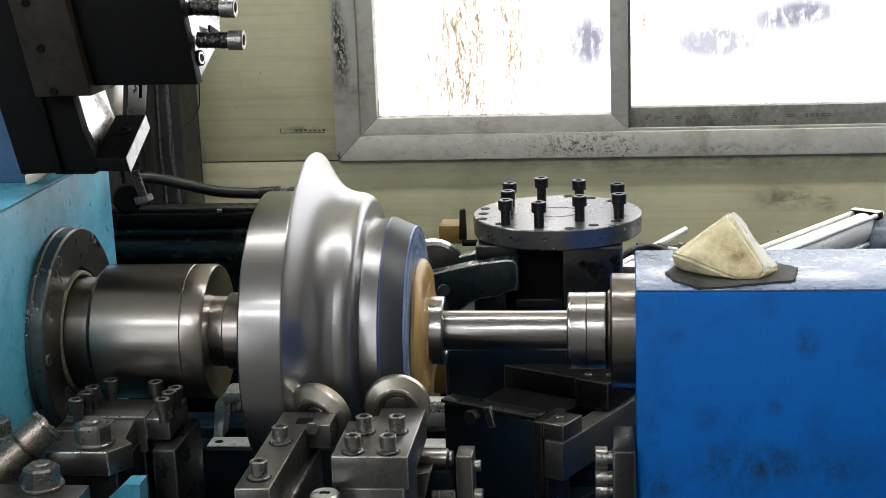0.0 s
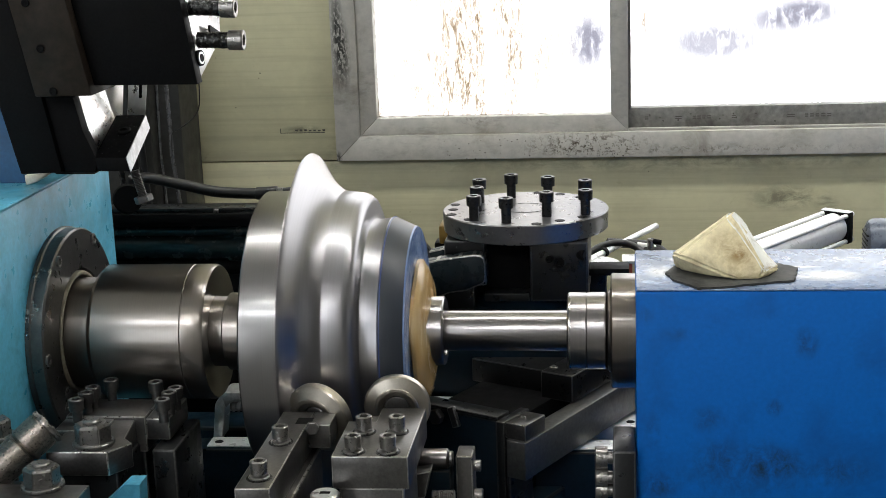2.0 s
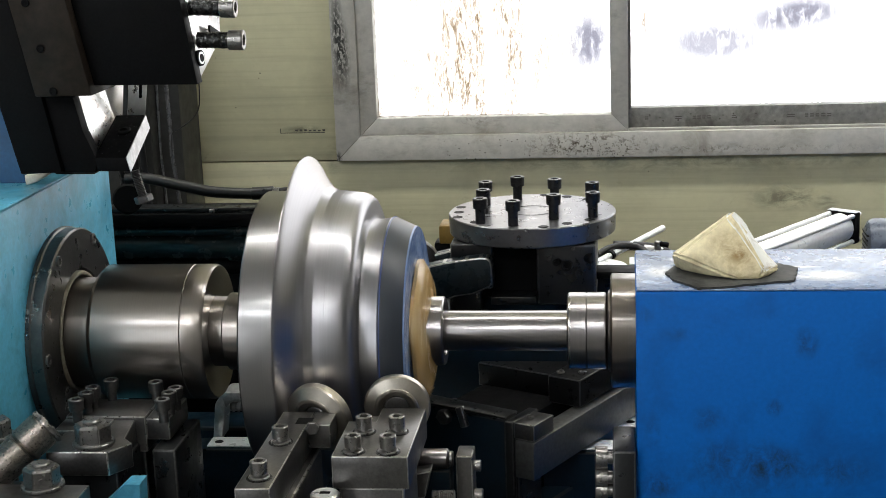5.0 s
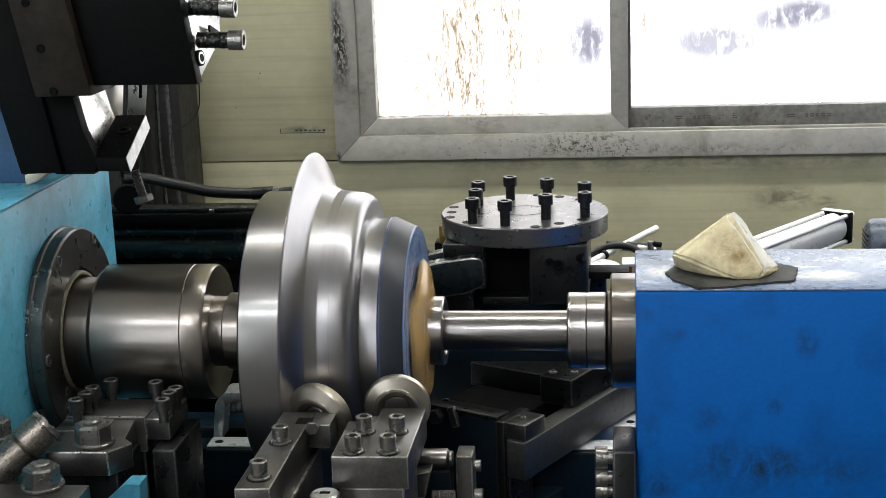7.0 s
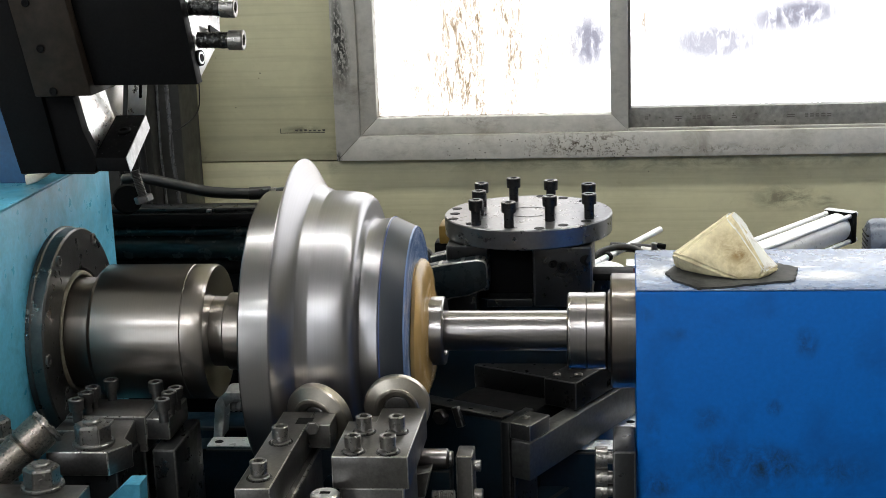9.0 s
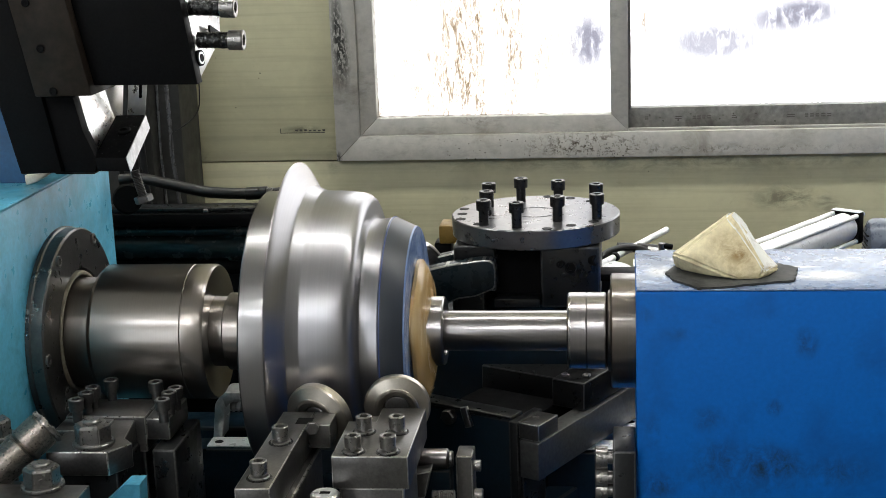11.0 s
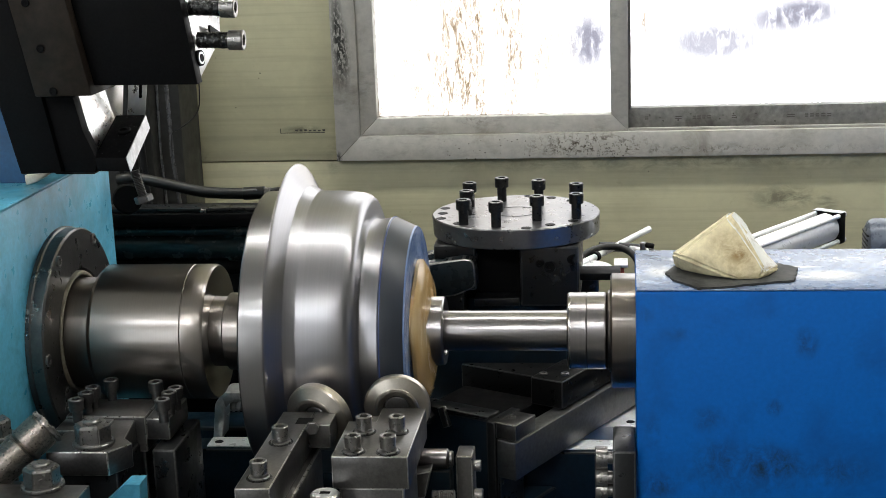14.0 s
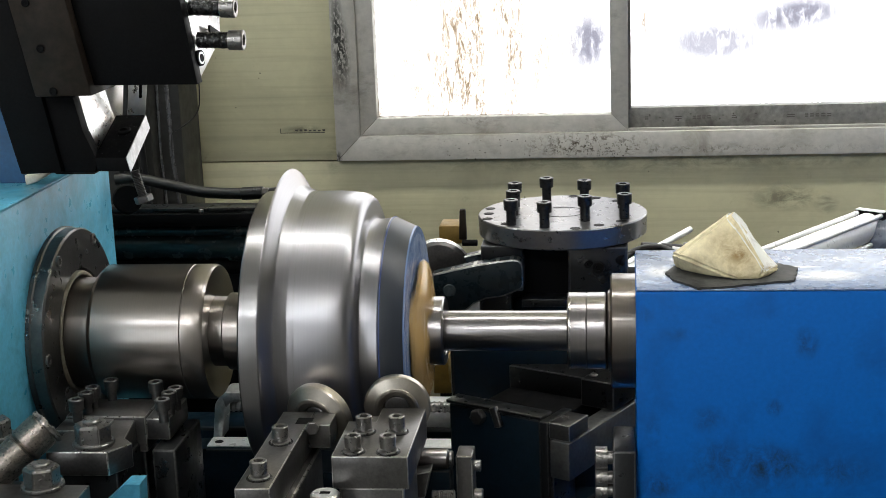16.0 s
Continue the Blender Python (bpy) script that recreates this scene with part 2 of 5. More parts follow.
OUTSIDE = glowing("bright_outdoors", (1.0, 1.0, 1.0), 3.3)
TUBE = glowing("lamp_diffuser", (1.0, 1.0, 0.95), 28.0)


def dirty_glass():
    """Clear glass with splashes, runs and smears of dirt, and a painted lavender haze of reflections."""
    n = Nodes("dirty_window_glass")
    out = n.t.nodes["Material Output"]
    clear = n.t.nodes.new("ShaderNodeBsdfTransparent")
    clear.inputs[0].default_value = (1, 1, 1, 1)
    film = n.t.nodes.new("ShaderNodeBsdfTransparent")
    runs = n.ramp(n.noise(75, 10, 0.8, (1.4, 1, 0.3), 1.6), [(0.44, 0.0), (0.55, 1.0)])
    where = n.mix(1.0, n.spot(-0.33, 0.24, 0.34, 0.38), n.spot(0.03, 0.30, 0.07, 0.12), "ADD")
    where = n.mix(1.0, where, n.spot(-0.555, 0.10, 0.022, 0.05), "ADD")
    where = n.mix(1.0, where, n.ramp(n.noise(14, 5, 0.6, (1.6, 1, 0.35)), [(0.36, 0.0), (0.52, 1.0)]), "MULTIPLY")
    # Lavender patches paint faint reflections and things seen outdoors.
    haze = n.mix(1.0, n.mix(1.0, n.spot(-0.075, 0.25, 0.075, 0.11), n.spot(0.39, 0.30, 0.15, 0.055), "ADD"), n.mix(1.0, n.spot(0.20, 0.24, 0.24, 0.09), 0.84, "MULTIPLY"), "ADD")
    streak = n.ramp(n.noise(48, 9, 0.75, (1.3, 1, 0.55), 0.5), [(0.26, 0.0), (0.51, 1.0)])
    tint = n.mix(n.mix(1.0, runs, where, "MULTIPLY"), (1, 1, 1), (0.36, 0.31, 0.25))
    tint = n.mix(n.mix(1.0, haze, streak, "MULTIPLY"), tint, (0.36, 0.36, 0.40))
    n.link(tint, film.inputs[0])
    n.put((0.7, 0.7, 0.7), 0.08, 0.0)
    n.b.inputs["Transmission Weight"].default_value = 0.0
    both = n.t.nodes.new("ShaderNodeMixShader")
    both.inputs[0].default_value = 0.04
    n.link(film.outputs[0], both.inputs[1])
    gl = n.t.nodes.new("ShaderNodeBsdfGlossy")
    gl.inputs["Roughness"].default_value = 0.05
    n.link(gl.outputs[0], both.inputs[2])
    n.link(both.outputs[0], out.inputs[0])
    return n.m


GLASS = dirty_glass()
# Bevel faces paler than the body: window glints painted in, with patchy wear.
EDGE = surface("worn_edge_glint", (0.42, 0.41, 0.39), 0.3, 0.9, 0.3, (0.06, 0.055, 0.05), 0.8, 200, 45)
DULLEDGE = surface("worn_edge_dull_glint", (0.10, 0.10, 0.10), 0.32, 0.8, 0.3, (0.02, 0.02, 0.02), 0.8, 200, 45)
BEVEL_FACES = {"oily_black_slide": DULLEDGE, "chipped_arm_paint": EDGE, "oily_block_steel": EDGE, "dark_iron": DULLEDGE, "navy_machine_paint": DARKIRON, "cream_foam": FOAMCUT}

# ---- mesh helpers ----


def bm_box(x0, x1, y0, y1, z0, z1, bevel=0.002):
    bm = bmesh.new()
    bmesh.ops.create_cube(bm, size=1)
    for v in bm.verts:
        v.co = Vector((x0 if v.co.x < 0 else x1, y0 if v.co.y < 0 else y1, z0 if v.co.z < 0 else z1))
    if bevel:
        made = bmesh.ops.bevel(bm, geom=bm.edges[:], offset=bevel, segments=2, profile=0.5, affect="EDGES")
        for f in made["faces"]:
            f.material_index = 1
    return bm


def bm_prism(points, way, bevel=0.002):
    """A flat outline of 3D points, drawn out by the vector way."""
    bm = bmesh.new()
    a = [bm.verts.new(Vector(p)) for p in points]
    b = [bm.verts.new(Vector(p) + Vector(way)) for p in points]
    bm.faces.new(a)
    bm.faces.new(b[::-1])
    for i in range(len(a)):
        j = (i + 1) % len(a)
        bm.faces.new((a[j], a[i], b[i], b[j]))
    bmesh.ops.recalc_face_normals(bm, faces=bm.faces[:])
    if bevel:
        made = bmesh.ops.bevel(bm, geom=bm.edges[:], offset=bevel, segments=2, profile=0.5, affect="EDGES")
        for f in made["faces"]:
            f.material_index = 1
    return bm


def bm_lathe(profile, segments=96, start=0.0, stop=360.0):
    """Profile of (x, r) turned round the x axis."""
    bm = bmesh.new()
    full = stop - start >= 360
    count = segments if full else segments + 1
    rings = []
    for i in range(count):
        a = radians(start + (stop - start) * i / segments)
        rings.append([bm.verts.new((x, -r * math.sin(a), r * math.cos(a))) for x, r in profile])
    for i in range(segments):
        p, q = rings[i], rings[(i + 1) % count]
        for k in range(len(profile) - 1):
            bm.faces.new((p[k], q[k], q[k + 1], p[k + 1]))
    bmesh.ops.remove_doubles(bm, verts=bm.verts[:], dist=1e-6)
    bmesh.ops.recalc_face_normals(bm, faces=bm.faces[:])
    return bm


def bm_rod(p, q, r, segments=24, chamfer=0.001, r2=None):
    """A round bar from p to q with chamfered ends."""
    p, q = Vector(p), Vector(q)
    length = (q - p).length
    r2 = r if r2 is None else r2
    c = min(chamfer, r * 0.4, length * 0.3)
    bm = bm_lathe([(0, 0), (0, r - c), (c, r), (length - c, r2), (length, r2 - c), (length, 0)], segments)
    turn = (q - p).to_track_quat("X", "Z").to_matrix().to_4x4()
    bm.transform(Matrix.Translation(p) @ turn)
    return bm


def bm_pipe(points, r, segments=12, smooth=6):
    """A bent hose through the given points."""
    pts = [Vector(p) for p in points]
    fine = []
    for i in range(len(pts) - 1):
        a, b, c, d = pts[max(i - 1, 0)], pts[i], pts[i + 1], pts[min(i + 2, len(pts) - 1)]
        for k in range(smooth):
            t = k / smooth
            fine.append(0.5 * (2 * b + (c - a) * t + (2 * a - 5 * b + 4 * c - d) * t * t + (3 * b - a - 3 * c + d) * t ** 3))
    fine.append(pts[-1])
    bm = bmesh.new()
    rings = []
    for i, p in enumerate(fine):
        way = (fine[min(i + 1, len(fine) - 1)] - fine[max(i - 1, 0)]).normalized()
        side = way.cross(Vector((0, 0, 1)) if abs(way.z) < 0.95 else Vector((0, 1, 0))).normalized()
        up = side.cross(way)
        rings.append([bm.verts.new(p + r * (math.cos(a) * side + math.sin(a) * up)) for a in np.linspace(0, 2 * math.pi, segments, endpoint=False)])
    for a, b in zip(rings, rings[1:]):
        for k in range(segments):
            bm.faces.new((a[k], a[(k + 1) % segments], b[(k + 1) % segments], b[k]))
    bm.faces.new(rings[0])
    bm.faces.new(rings[-1][::-1])
    bmesh.ops.recalc_face_normals(bm, faces=bm.faces[:])
    return bm


def bm_thread(p, q, r, pitch=0.002, segments=20):
    """A threaded rod as stacked ridges."""
    p, q = Vector(p), Vector(q)
    length = (q - p).length
    prof = [(0, 0)]
    steps = max(2, int(length / pitch))
    for i in range(steps):
        x = length * i / steps
        prof += [(x, r * 0.84), (x + length / steps * 0.5, r)]
    prof += [(length, r * 0.84), (length, 0)]
    bm = bm_lathe(prof, segments)
    bm.transform(Matrix.Translation(p) @ (q - p).to_track_quat("X", "Z").to_matrix().to_4x4())
    return bm


def bm_join(*parts):
    out = bmesh.new()
    for b in parts:
        me = bpy.data.meshes.new("tmp")
        b.to_mesh(me)
        b.free()
        out.from_mesh(me)
        bpy.data.meshes.remove(me)
    return out


def bm_place(bm, m):
    bm.transform(m)
    return bm


BASE = {}


def thing(name, at, label, category, group="", kind=""):
    """A top-level thing: an Empty at its base."""
    ob = new(name)
    ob.location = at
    ob.empty_display_size = 0.05
    BASE[ob] = Vector(at)
    return tagged(ob, label, category, group, kind)


def to_mesh(name, bm, material, sharp=32):
    limit = radians(sharp)
    for f in bm.faces:
        f.smooth = True
    for e in bm.edges:
        if len(e.link_faces) != 2 or e.calc_face_angle(0) > limit:
            e.smooth = False
    me = bpy.data.meshes.new(name)
    bm.to_mesh(me)
    bm.free()
    me.materials.append(material)
    me.materials.append(BEVEL_FACES.get(material.name, material))
    return me


def part(name, bm, material, parent, label="", sharp=32):
    """One mesh under a thing or a part; bm is in world coordinates of the thing's first place."""
    base = BASE[parent]
    bm.transform(Matrix.Translation(-base))
    ob = new(name, to_mesh(name, bm, material, sharp))
    ob.parent = parent
    BASE[ob] = base
    return tagged(ob, label)


def piece(name, bm, material, label, category, kind="", group=""):
    """A thing that is one plain mesh."""
    ob = new(name, to_mesh(name, bm, material))
    BASE[ob] = Vector((0, 0, 0))
    return tagged(ob, label, category, group, kind)


def bm_socket_head(r, h, segments=28):
    """A socket cap head on z=0..h with a hexagon recess; its axis is z."""
    bm = bmesh.new()
    c = r * 0.1
    rows = []
    for z, rad, n in ((0, r * 0.97, segments), (h - c, r, segments), (h, r - c, segments), (h, r * 0.62, segments)):
        rows.append([bm.verts.new((rad * math.cos(2 * math.pi * k / n), rad * math.sin(2 * math.pi * k / n), z)) for k in range(n)])
    for z in (h - c * 0.3, h * 0.45):
        ring = []
        for k in range(segments):
            a = 2 * math.pi * k / segments
            six = (a % (math.pi / 3)) - math.pi / 6
            ring.append(bm.verts.new((r * 0.5 / math.cos(six) * math.cos(a), r * 0.5 / math.cos(six) * math.sin(a), z)))
        rows.append(ring)
    for a, b in zip(rows, rows[1:]):
        for k in range(segments):
            bm.faces.new((a[k], a[(k + 1) % segments], b[(k + 1) % segments], b[k]))
    bm.faces.new(rows[-1])
    bm.faces.new(rows[0][::-1])
    bmesh.ops.recalc_face_normals(bm, faces=bm.faces[:])
    return bm


def bm_cap_screw(base, way, r, h, shank, rs):
    """Socket cap screw: shank from base along way, head on its end."""
    way = Vector(way).normalized()
    head = bm_socket_head(r, h)
    head.transform(Matrix.Translation((0, 0, shank)))
    stem = bm_rod((0, 0, 0), (0, 0, shank), rs, 18, 0.0005)
    bm = bm_join(head, stem)
    bm.transform(Matrix.Translation(base) @ way.to_track_quat("Z", "Y").to_matrix().to_4x4())
    return bm


def bm_hex(base, way, r, h, turn=0.0):
    """A hexagon head with a chamfered top."""
    bm = bmesh.new()
    rows = []
    for z, k in ((0, 1.0), (h * 0.85, 1.0), (h, 0.86)):
        rows.append([bm.verts.new((r * k * math.cos(radians(60 * i + turn)), r * k * math.sin(radians(60 * i + turn)), z)) for i in range(6)])
    for a, b in zip(rows, rows[1:]):
        for i in range(6):
            bm.faces.new((a[i], a[(i + 1) % 6], b[(i + 1) % 6], b[i]))
    bm.faces.new(rows[-1])
    bm.faces.new(rows[0][::-1])
    bmesh.ops.bevel(bm, geom=[e for e in bm.edges if abs(e.verts[0].co.z - e.verts[1].co.z) > h * 0.3], offset=r * 0.06, segments=2, affect="EDGES")
    bm.transform(Matrix.Translation(base) @ Vector(way).normalized().to_track_quat("Z", "Y").to_matrix().to_4x4())
    return bm


# ---- the room ----
AX = 1.05  # height of the spindle's axis
WY = 1.30  # face of the wall with the window

piece("floor", bm_box(-6, 6, -6.6, 1.6, -0.2, 0.0, 0), CONCRETE, "grey oil-stained concrete workshop floor", "floor", "structure")
piece("ceiling", bm_box(-6, 6, -6.6, 1.6, 5.0, 5.2, 0), CEIL, "plain pale workshop ceiling", "ceiling", "structure")
piece("wall_west", bm_box(-6.2, -6, -6.6, 1.6, 0, 5, 0), ROOMWALL, "plain workshop side wall", "wall", "structure")
piece("wall_east", bm_box(6, 6.2, -6.6, 1.6, 0, 5, 0), CONCRETE, "plain grey concrete workshop side wall", "wall", "structure")
piece("wall_south", bm_box(-6, 6, -6.8, -6.6, 0, 5, 0), ROOMWALL, "plain workshop wall behind the camera", "wall", "structure")

WX0, WX1, WZ0, WZ1 = -0.6435, 2.30, 1.0645, 2.25  # window opening
wall = thing("wall_north", (0, WY, 0), "cream painted steel sandwich panel wall, stained", "wall", kind="structure")
part("backing", bm_box(-6, WX0, WY + 0.03, WY + 0.12, 0, 5, 0), COLUMN, wall)
part("backing", bm_box(WX1, 6, WY + 0.03, WY + 0.12, 0, 5, 0), COLUMN, wall)
part("backing", bm_box(WX0, WX1, WY + 0.03, WY + 0.12, 0, WZ0, 0), COLUMN, wall)
part("backing", bm_box(WX0, WX1, WY + 0.03, WY + 0.12, WZ1, 5, 0), COLUMN, wall)
SEAM = [0.0, 0.46, 1.0625, 1.656, WZ1 + 0.004, 3.5, 5.0]
for z0, z1 in zip(SEAM, SEAM[1:]):
    if z1 <= 1.0645:
        spans = [(-3.0, 3.4)]
    elif z0 < WZ1:
        spans = [(-3.0, WX0 - 0.002), (WX1, 3.4)]
    else:
        spans = [(-3.0, 3.4)]
    for a, b in [(-6, -3.004)] + spans + [(3.404, 6)]:
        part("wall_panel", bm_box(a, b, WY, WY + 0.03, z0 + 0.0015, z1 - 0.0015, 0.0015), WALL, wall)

# window: mitred frame, sliding sashes, panes
window = thing("window_1", (0, WY, WZ0), "sliding window in a weathered mitred aluminium frame, dirty panes", "window", kind="structure")


def mitred(x0, x1, z0, z1, w, y0, y1, name, material):
    """Four mitred lengths round an opening whose outer edge is given."""
    for ring in (
        [(x0, z0), (x1, z0), (x1 - w, z0 + w), (x0 + w, z0 + w)],
        [(x0, z1), (x1, z1), (x1 - w, z1 - w), (x0 + w, z1 - w)],
        [(x0, z0), (x0 + w, z0 + w), (x0 + w, z1 - w), (x0, z1)],
        [(x1, z0), (x1 - w, z0 + w), (x1 - w, z1 - w), (x1, z1)],
    ):
        part(name, bm_prism([(x, y0, z) for x, z in ring], (0, y1 - y0, 0), 0.0012), material, window)


# dark strips for the shadowed gap round the frame, and dark mitre joints
for x0, x1, z0, z1 in ((WX0 - 0.0022, WX0 - 0.0001, WZ0 - 0.002, WZ1), (WX0, WX1, WZ0 - 0.0022, WZ0 - 0.0001)):
    part("shadow_strip", bm_box(x0, x1, WY - 0.006, WY - 0.0002, z0, z1, 0), INK, window, "dark strip painted for the shadow line round the frame")
for x0, z0, d, y in ((WX0, WZ0, 0.0545, WY - 0.022), (WX0 + 0.056, WZ0 + 0.056, 0.037, WY - 0.010)):
    part("mitre_joint", bm_prism([(x0 + 0.002, y - 0.0006, z0 + 0.0026), (x0 + 0.0026, y - 0.0006, z0 + 0.002), (x0 + d, y - 0.0006, z0 + d - 0.0006), (x0 + d - 0.0006, y - 0.0006, z0 + d)], (0, 0.0008, 0), 0), INK, window)
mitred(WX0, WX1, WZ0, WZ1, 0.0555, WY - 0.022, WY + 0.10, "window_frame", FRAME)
mitred(WX0 + 0.056, 0.0085, WZ0 + 0.056, WZ1 - 0.056, 0.0375, WY - 0.010, WY + 0.03, "sash_rail", FRAME)
mitred(-0.03, WX1 - 0.0555, WZ0 + 0.0555, WZ1 - 0.0555, 0.045, WY + 0.034, WY + 0.07, "sash_rail", DULLFRAME)
for x0, x1, y in ((WX0 + 0.088, -0.026, WY + 0.012), (0.012, WX1 - 0.09, WY + 0.05)):
    pane = part("window_pane", bm_box(x0, x1, y, y + 0.005, WZ0 + 0.092, WZ1 - 0.09, 0), GLASS, window, "dirty, splashed window glass")
    pane.visible_shadow = False
part("track_lip", bm_box(0.010, WX1 - 0.056, WY - 0.008, WY - 0.002, WZ0 + 0.056, WZ0 + 0.062, 0.001), FRAME, window)
# stencilled marks on the lower rail, as plain bars
for x, w in ((0.045, 0.008), (0.112, 0.014), (0.150, 0.007), (0.160, 0.008), (0.171, 0.007), (0.181, 0.009), (0.235, 0.009), (0.355, 0.016), (0.393, 0.007), (0.404, 0.008), (0.416, 0.007), (0.428, 0.009), (0.441, 0.008)):
    for k in (0.0, 0.0045):
        part("printed_mark", bm_box(x, x + w, WY + 0.0325, WY + 0.0345, WZ0 + 0.074 + k, WZ0 + 0.0763 + k, 0), INK, window)


rng = random.Random(4)


def flakes(count, x0, x1, z0, z1, size, tall, y, parent, name):
    """Small dark scabs of old paint or dirt, scattered over a patch, in one mesh."""
    parts = []
    for _ in range(count):
        x, z = rng.uniform(x0, x1), rng.uniform(z0, z1)
        w, h = size * rng.uniform(0.4, 1.3), size * tall * rng.uniform(0.4, 1.3)
        n = rng.randint(5, 8)
        ring = [(x + w * rng.uniform(0.5, 1) * math.cos(6.283 * k / n), y, z + h * rng.uniform(0.5, 1) * math.sin(6.283 * k / n)) for k in range(n)]
        parts.append(bm_prism(ring, (0, -0.0008, 0), 0))
    part(name, bm_join(*parts), INK, parent)["kind"] = "stuff"


flakes(60, -0.40, 0.0, 1.064, 1.11, 0.0022, 0.8, WY - 0.0215, window, "dirt_speck")
flakes(30, 0.02, 1.0, 1.12, 1.155, 0.004, 0.6, WY + 0.0345, window, "dirt_speck")
flakes(5, -0.95, -0.66, 1.10, 1.44, 0.002, 1.5, WY + 0.0002, wall, "speck")
flakes(6, -0.6, 0.55, 0.86, 1.04, 0.002, 1.2, WY + 0.0002, wall, "speck")
bars = [(-0.7745, -0.672, 1.1266, 1.1280), (-0.7745, -0.7730, 1.1266, 1.1375)]
bars += [(-0.74 + 0.0105 * k, -0.734 + 0.0105 * k, 1.1298 + rng.uniform(0, 0.0015), 1.1330 + rng.uniform(0, 0.002)) for k in range(7)]
part("scuff_mark", bm_join(*[bm_box(x0, x1, WY - 0.0006, WY + 0.0002, z0, z1, 0) for x0, x1, z0, z1 in bars]), INK, wall, "dark scuffed outline of an old label")
piece("backdrop", bm_box(-1.6, 3.6, WY + 0.9, WY + 0.92, 0.4, 3.4, 0), OUTSIDE, "bright overcast daylight outside the window", "sky", "structure")

column = thing("column", (-1.10, 1.2, 0), "dark painted steel column with cables beside it", "column", kind="structure")
part("web", bm_box(-1.135, -1.010, 1.10, 1.27, 0, 4.99, 0.004), COLUMN, column)
part("flange", bm_box(-1.010, -0.955, 1.14, 1.28, 0, 4.99, 0.004), COLUMN, column)
part("rear_panel", bm_box(-1.60, -1.14, 1.18, 1.27, 0, 4.99, 0.004), BROWN, column)
for x, y, r in ((-1.045, 1.06, 0.010), (-1.022, 1.055, 0.007), (-1.075, 1.06, 0.006)):
    part("cable", bm_pipe([(x, y, 0.4), (x + 0.012, y, 0.9), (x + 0.006, y, 1.06), (x - 0.004, y, 1.35), (x - 0.012, y, 2.2)], r), RUBBER if r > 0.008 else DARKIRON, column)
CABLE = surface("grey_cable_sheath", (0.075, 0.075, 0.08), 0.3, 0, 0.2, (0.05, 0.05, 0.05), 0.4, 120, 20)
part("cable", bm_pipe([(-0.9611, 1.0800, 1.3418), (-0.9633, 1.0800, 1.2702), (-0.9617, 1.0800, 1.1674), (-0.9619, 1.0800, 1.1185), (-0.9561, 1.0800, 1.0506), (-0.9504, 1.0800, 0.9632)], 0.0042), CABLE, column, "grey sheathed cable")
part("cable", bm_pipe([(-0.9836, 1.0850, 1.3418), (-0.9858, 1.0850, 1.2700), (-0.9879, 1.0850, 1.1241), (-0.9852, 1.0850, 1.0500), (-0.9822, 1.0850, 0.9624)], 0.0025), CABLE, column, "thin grey cable")
loose = piece("wire", bm_pipe([(-0.8889, 1.0700, 1.3056), (-0.8906, 1.0700, 1.2341), (-0.9040, 1.0700, 1.2031), (-0.9356, 1.0700, 1.1782), (-0.9536, 1.0700, 1.1689), (-0.9588, 1.0700, 1.1507), (-0.9581, 1.0700, 1.1287)], 0.0014), RUBBER, "thin loose black wire tied to the column cables", "wire")

# ceiling strip lamps over the machine row
for x, y in ((-2.72, 0.2), (-0.30, 0.2), (2.12, 0.2), (-0.30, -4.5)):
    lamp = thing("ceiling_lamp", (x, y, 4.6), "white fluorescent strip lamp under the ceiling", "lamp", "strip lamps")
    part("housing", bm_box(x - 1.2, x + 1.2, y - 0.12, y + 0.12, 4.66, 4.75, 0.006), ALU, lamp)
    part("diffuser", bm_box(x - 1.18, x + 1.18, y - 0.11, y + 0.11, 4.645, 4.66, 0.002), TUBE, lamp, "glowing white diffuser")
    for sx in (-0.9, 0.9):
        part("hanger", bm_rod((x + sx, y, 4.74), (x + sx, y, 5.0), 0.006, 8), FRAME, lamp)

# ---- machine bed ----
bed = thing("machine_bed", (0, 0.1, 0), "dark navy painted cast lathe bed with bright linear rails", "machine bed")
part("casting", bm_box(-1.6, 1.6, -0.55, 0.75, 0.0, 0.62, 0.01), NAVY, bed)
part("rear_beam", bm_box(-0.80, -0.15, 0.28, 0.36, 0.62, 0.80, 0.006), NAVY, bed)
part("front_beam", bm_box(-0.70, -0.02, 0.190, 0.245, 0.62, 0.7958, 0.003), NAVY, bed)
part("rail", bm_box(-0.6681, -0.02, 0.200, 0.240, 0.7962, 0.7985, 0.0005), RAIL, bed)
part("rail", bm_box(-0.50, -0.20, 0.284, 0.326, 0.80, 0.840, 0.002), RAIL, bed)
part("ball_screw", bm_thread((-0.64, 0.258, 0.845), (-0.25, 0.258, 0.845), 0.0095, 0.0085, 20), BOLT, bed)
part("rail_hole", bm_rod((-0.6524, 0.2179, 0.7980), (-0.6524, 0.2179, 0.7990), 0.0072, 20, 0.0003), BLACK, bed)
part("base_plate", bm_box(-0.09, 0.10, 0.296, 0.46, 0.77, 0.80, 0.002), RAIL, bed)
part("plate_riser", bm_box(-0.085, 0.10, 0.30, 0.45, 0.62, 0.7695, 0.002), BLACK, bed)
part("plate_hole", bm_rod((0.0061, 0.3172, 0.8000), (0.0061, 0.3172, 0.8006), 0.007, 20, 0.0002), BLACK, bed)
part("blue_cover", bm_prism([(-0.6560, -0.3150, 0.9133), (-0.6210, -0.3150, 0.9454), (-0.6014, -0.3150, 0.9456), (-0.6030, -0.3150, 0.9138)], (0, 0.03, 0), 0), TEAL, bed, "teal blue painted cover")
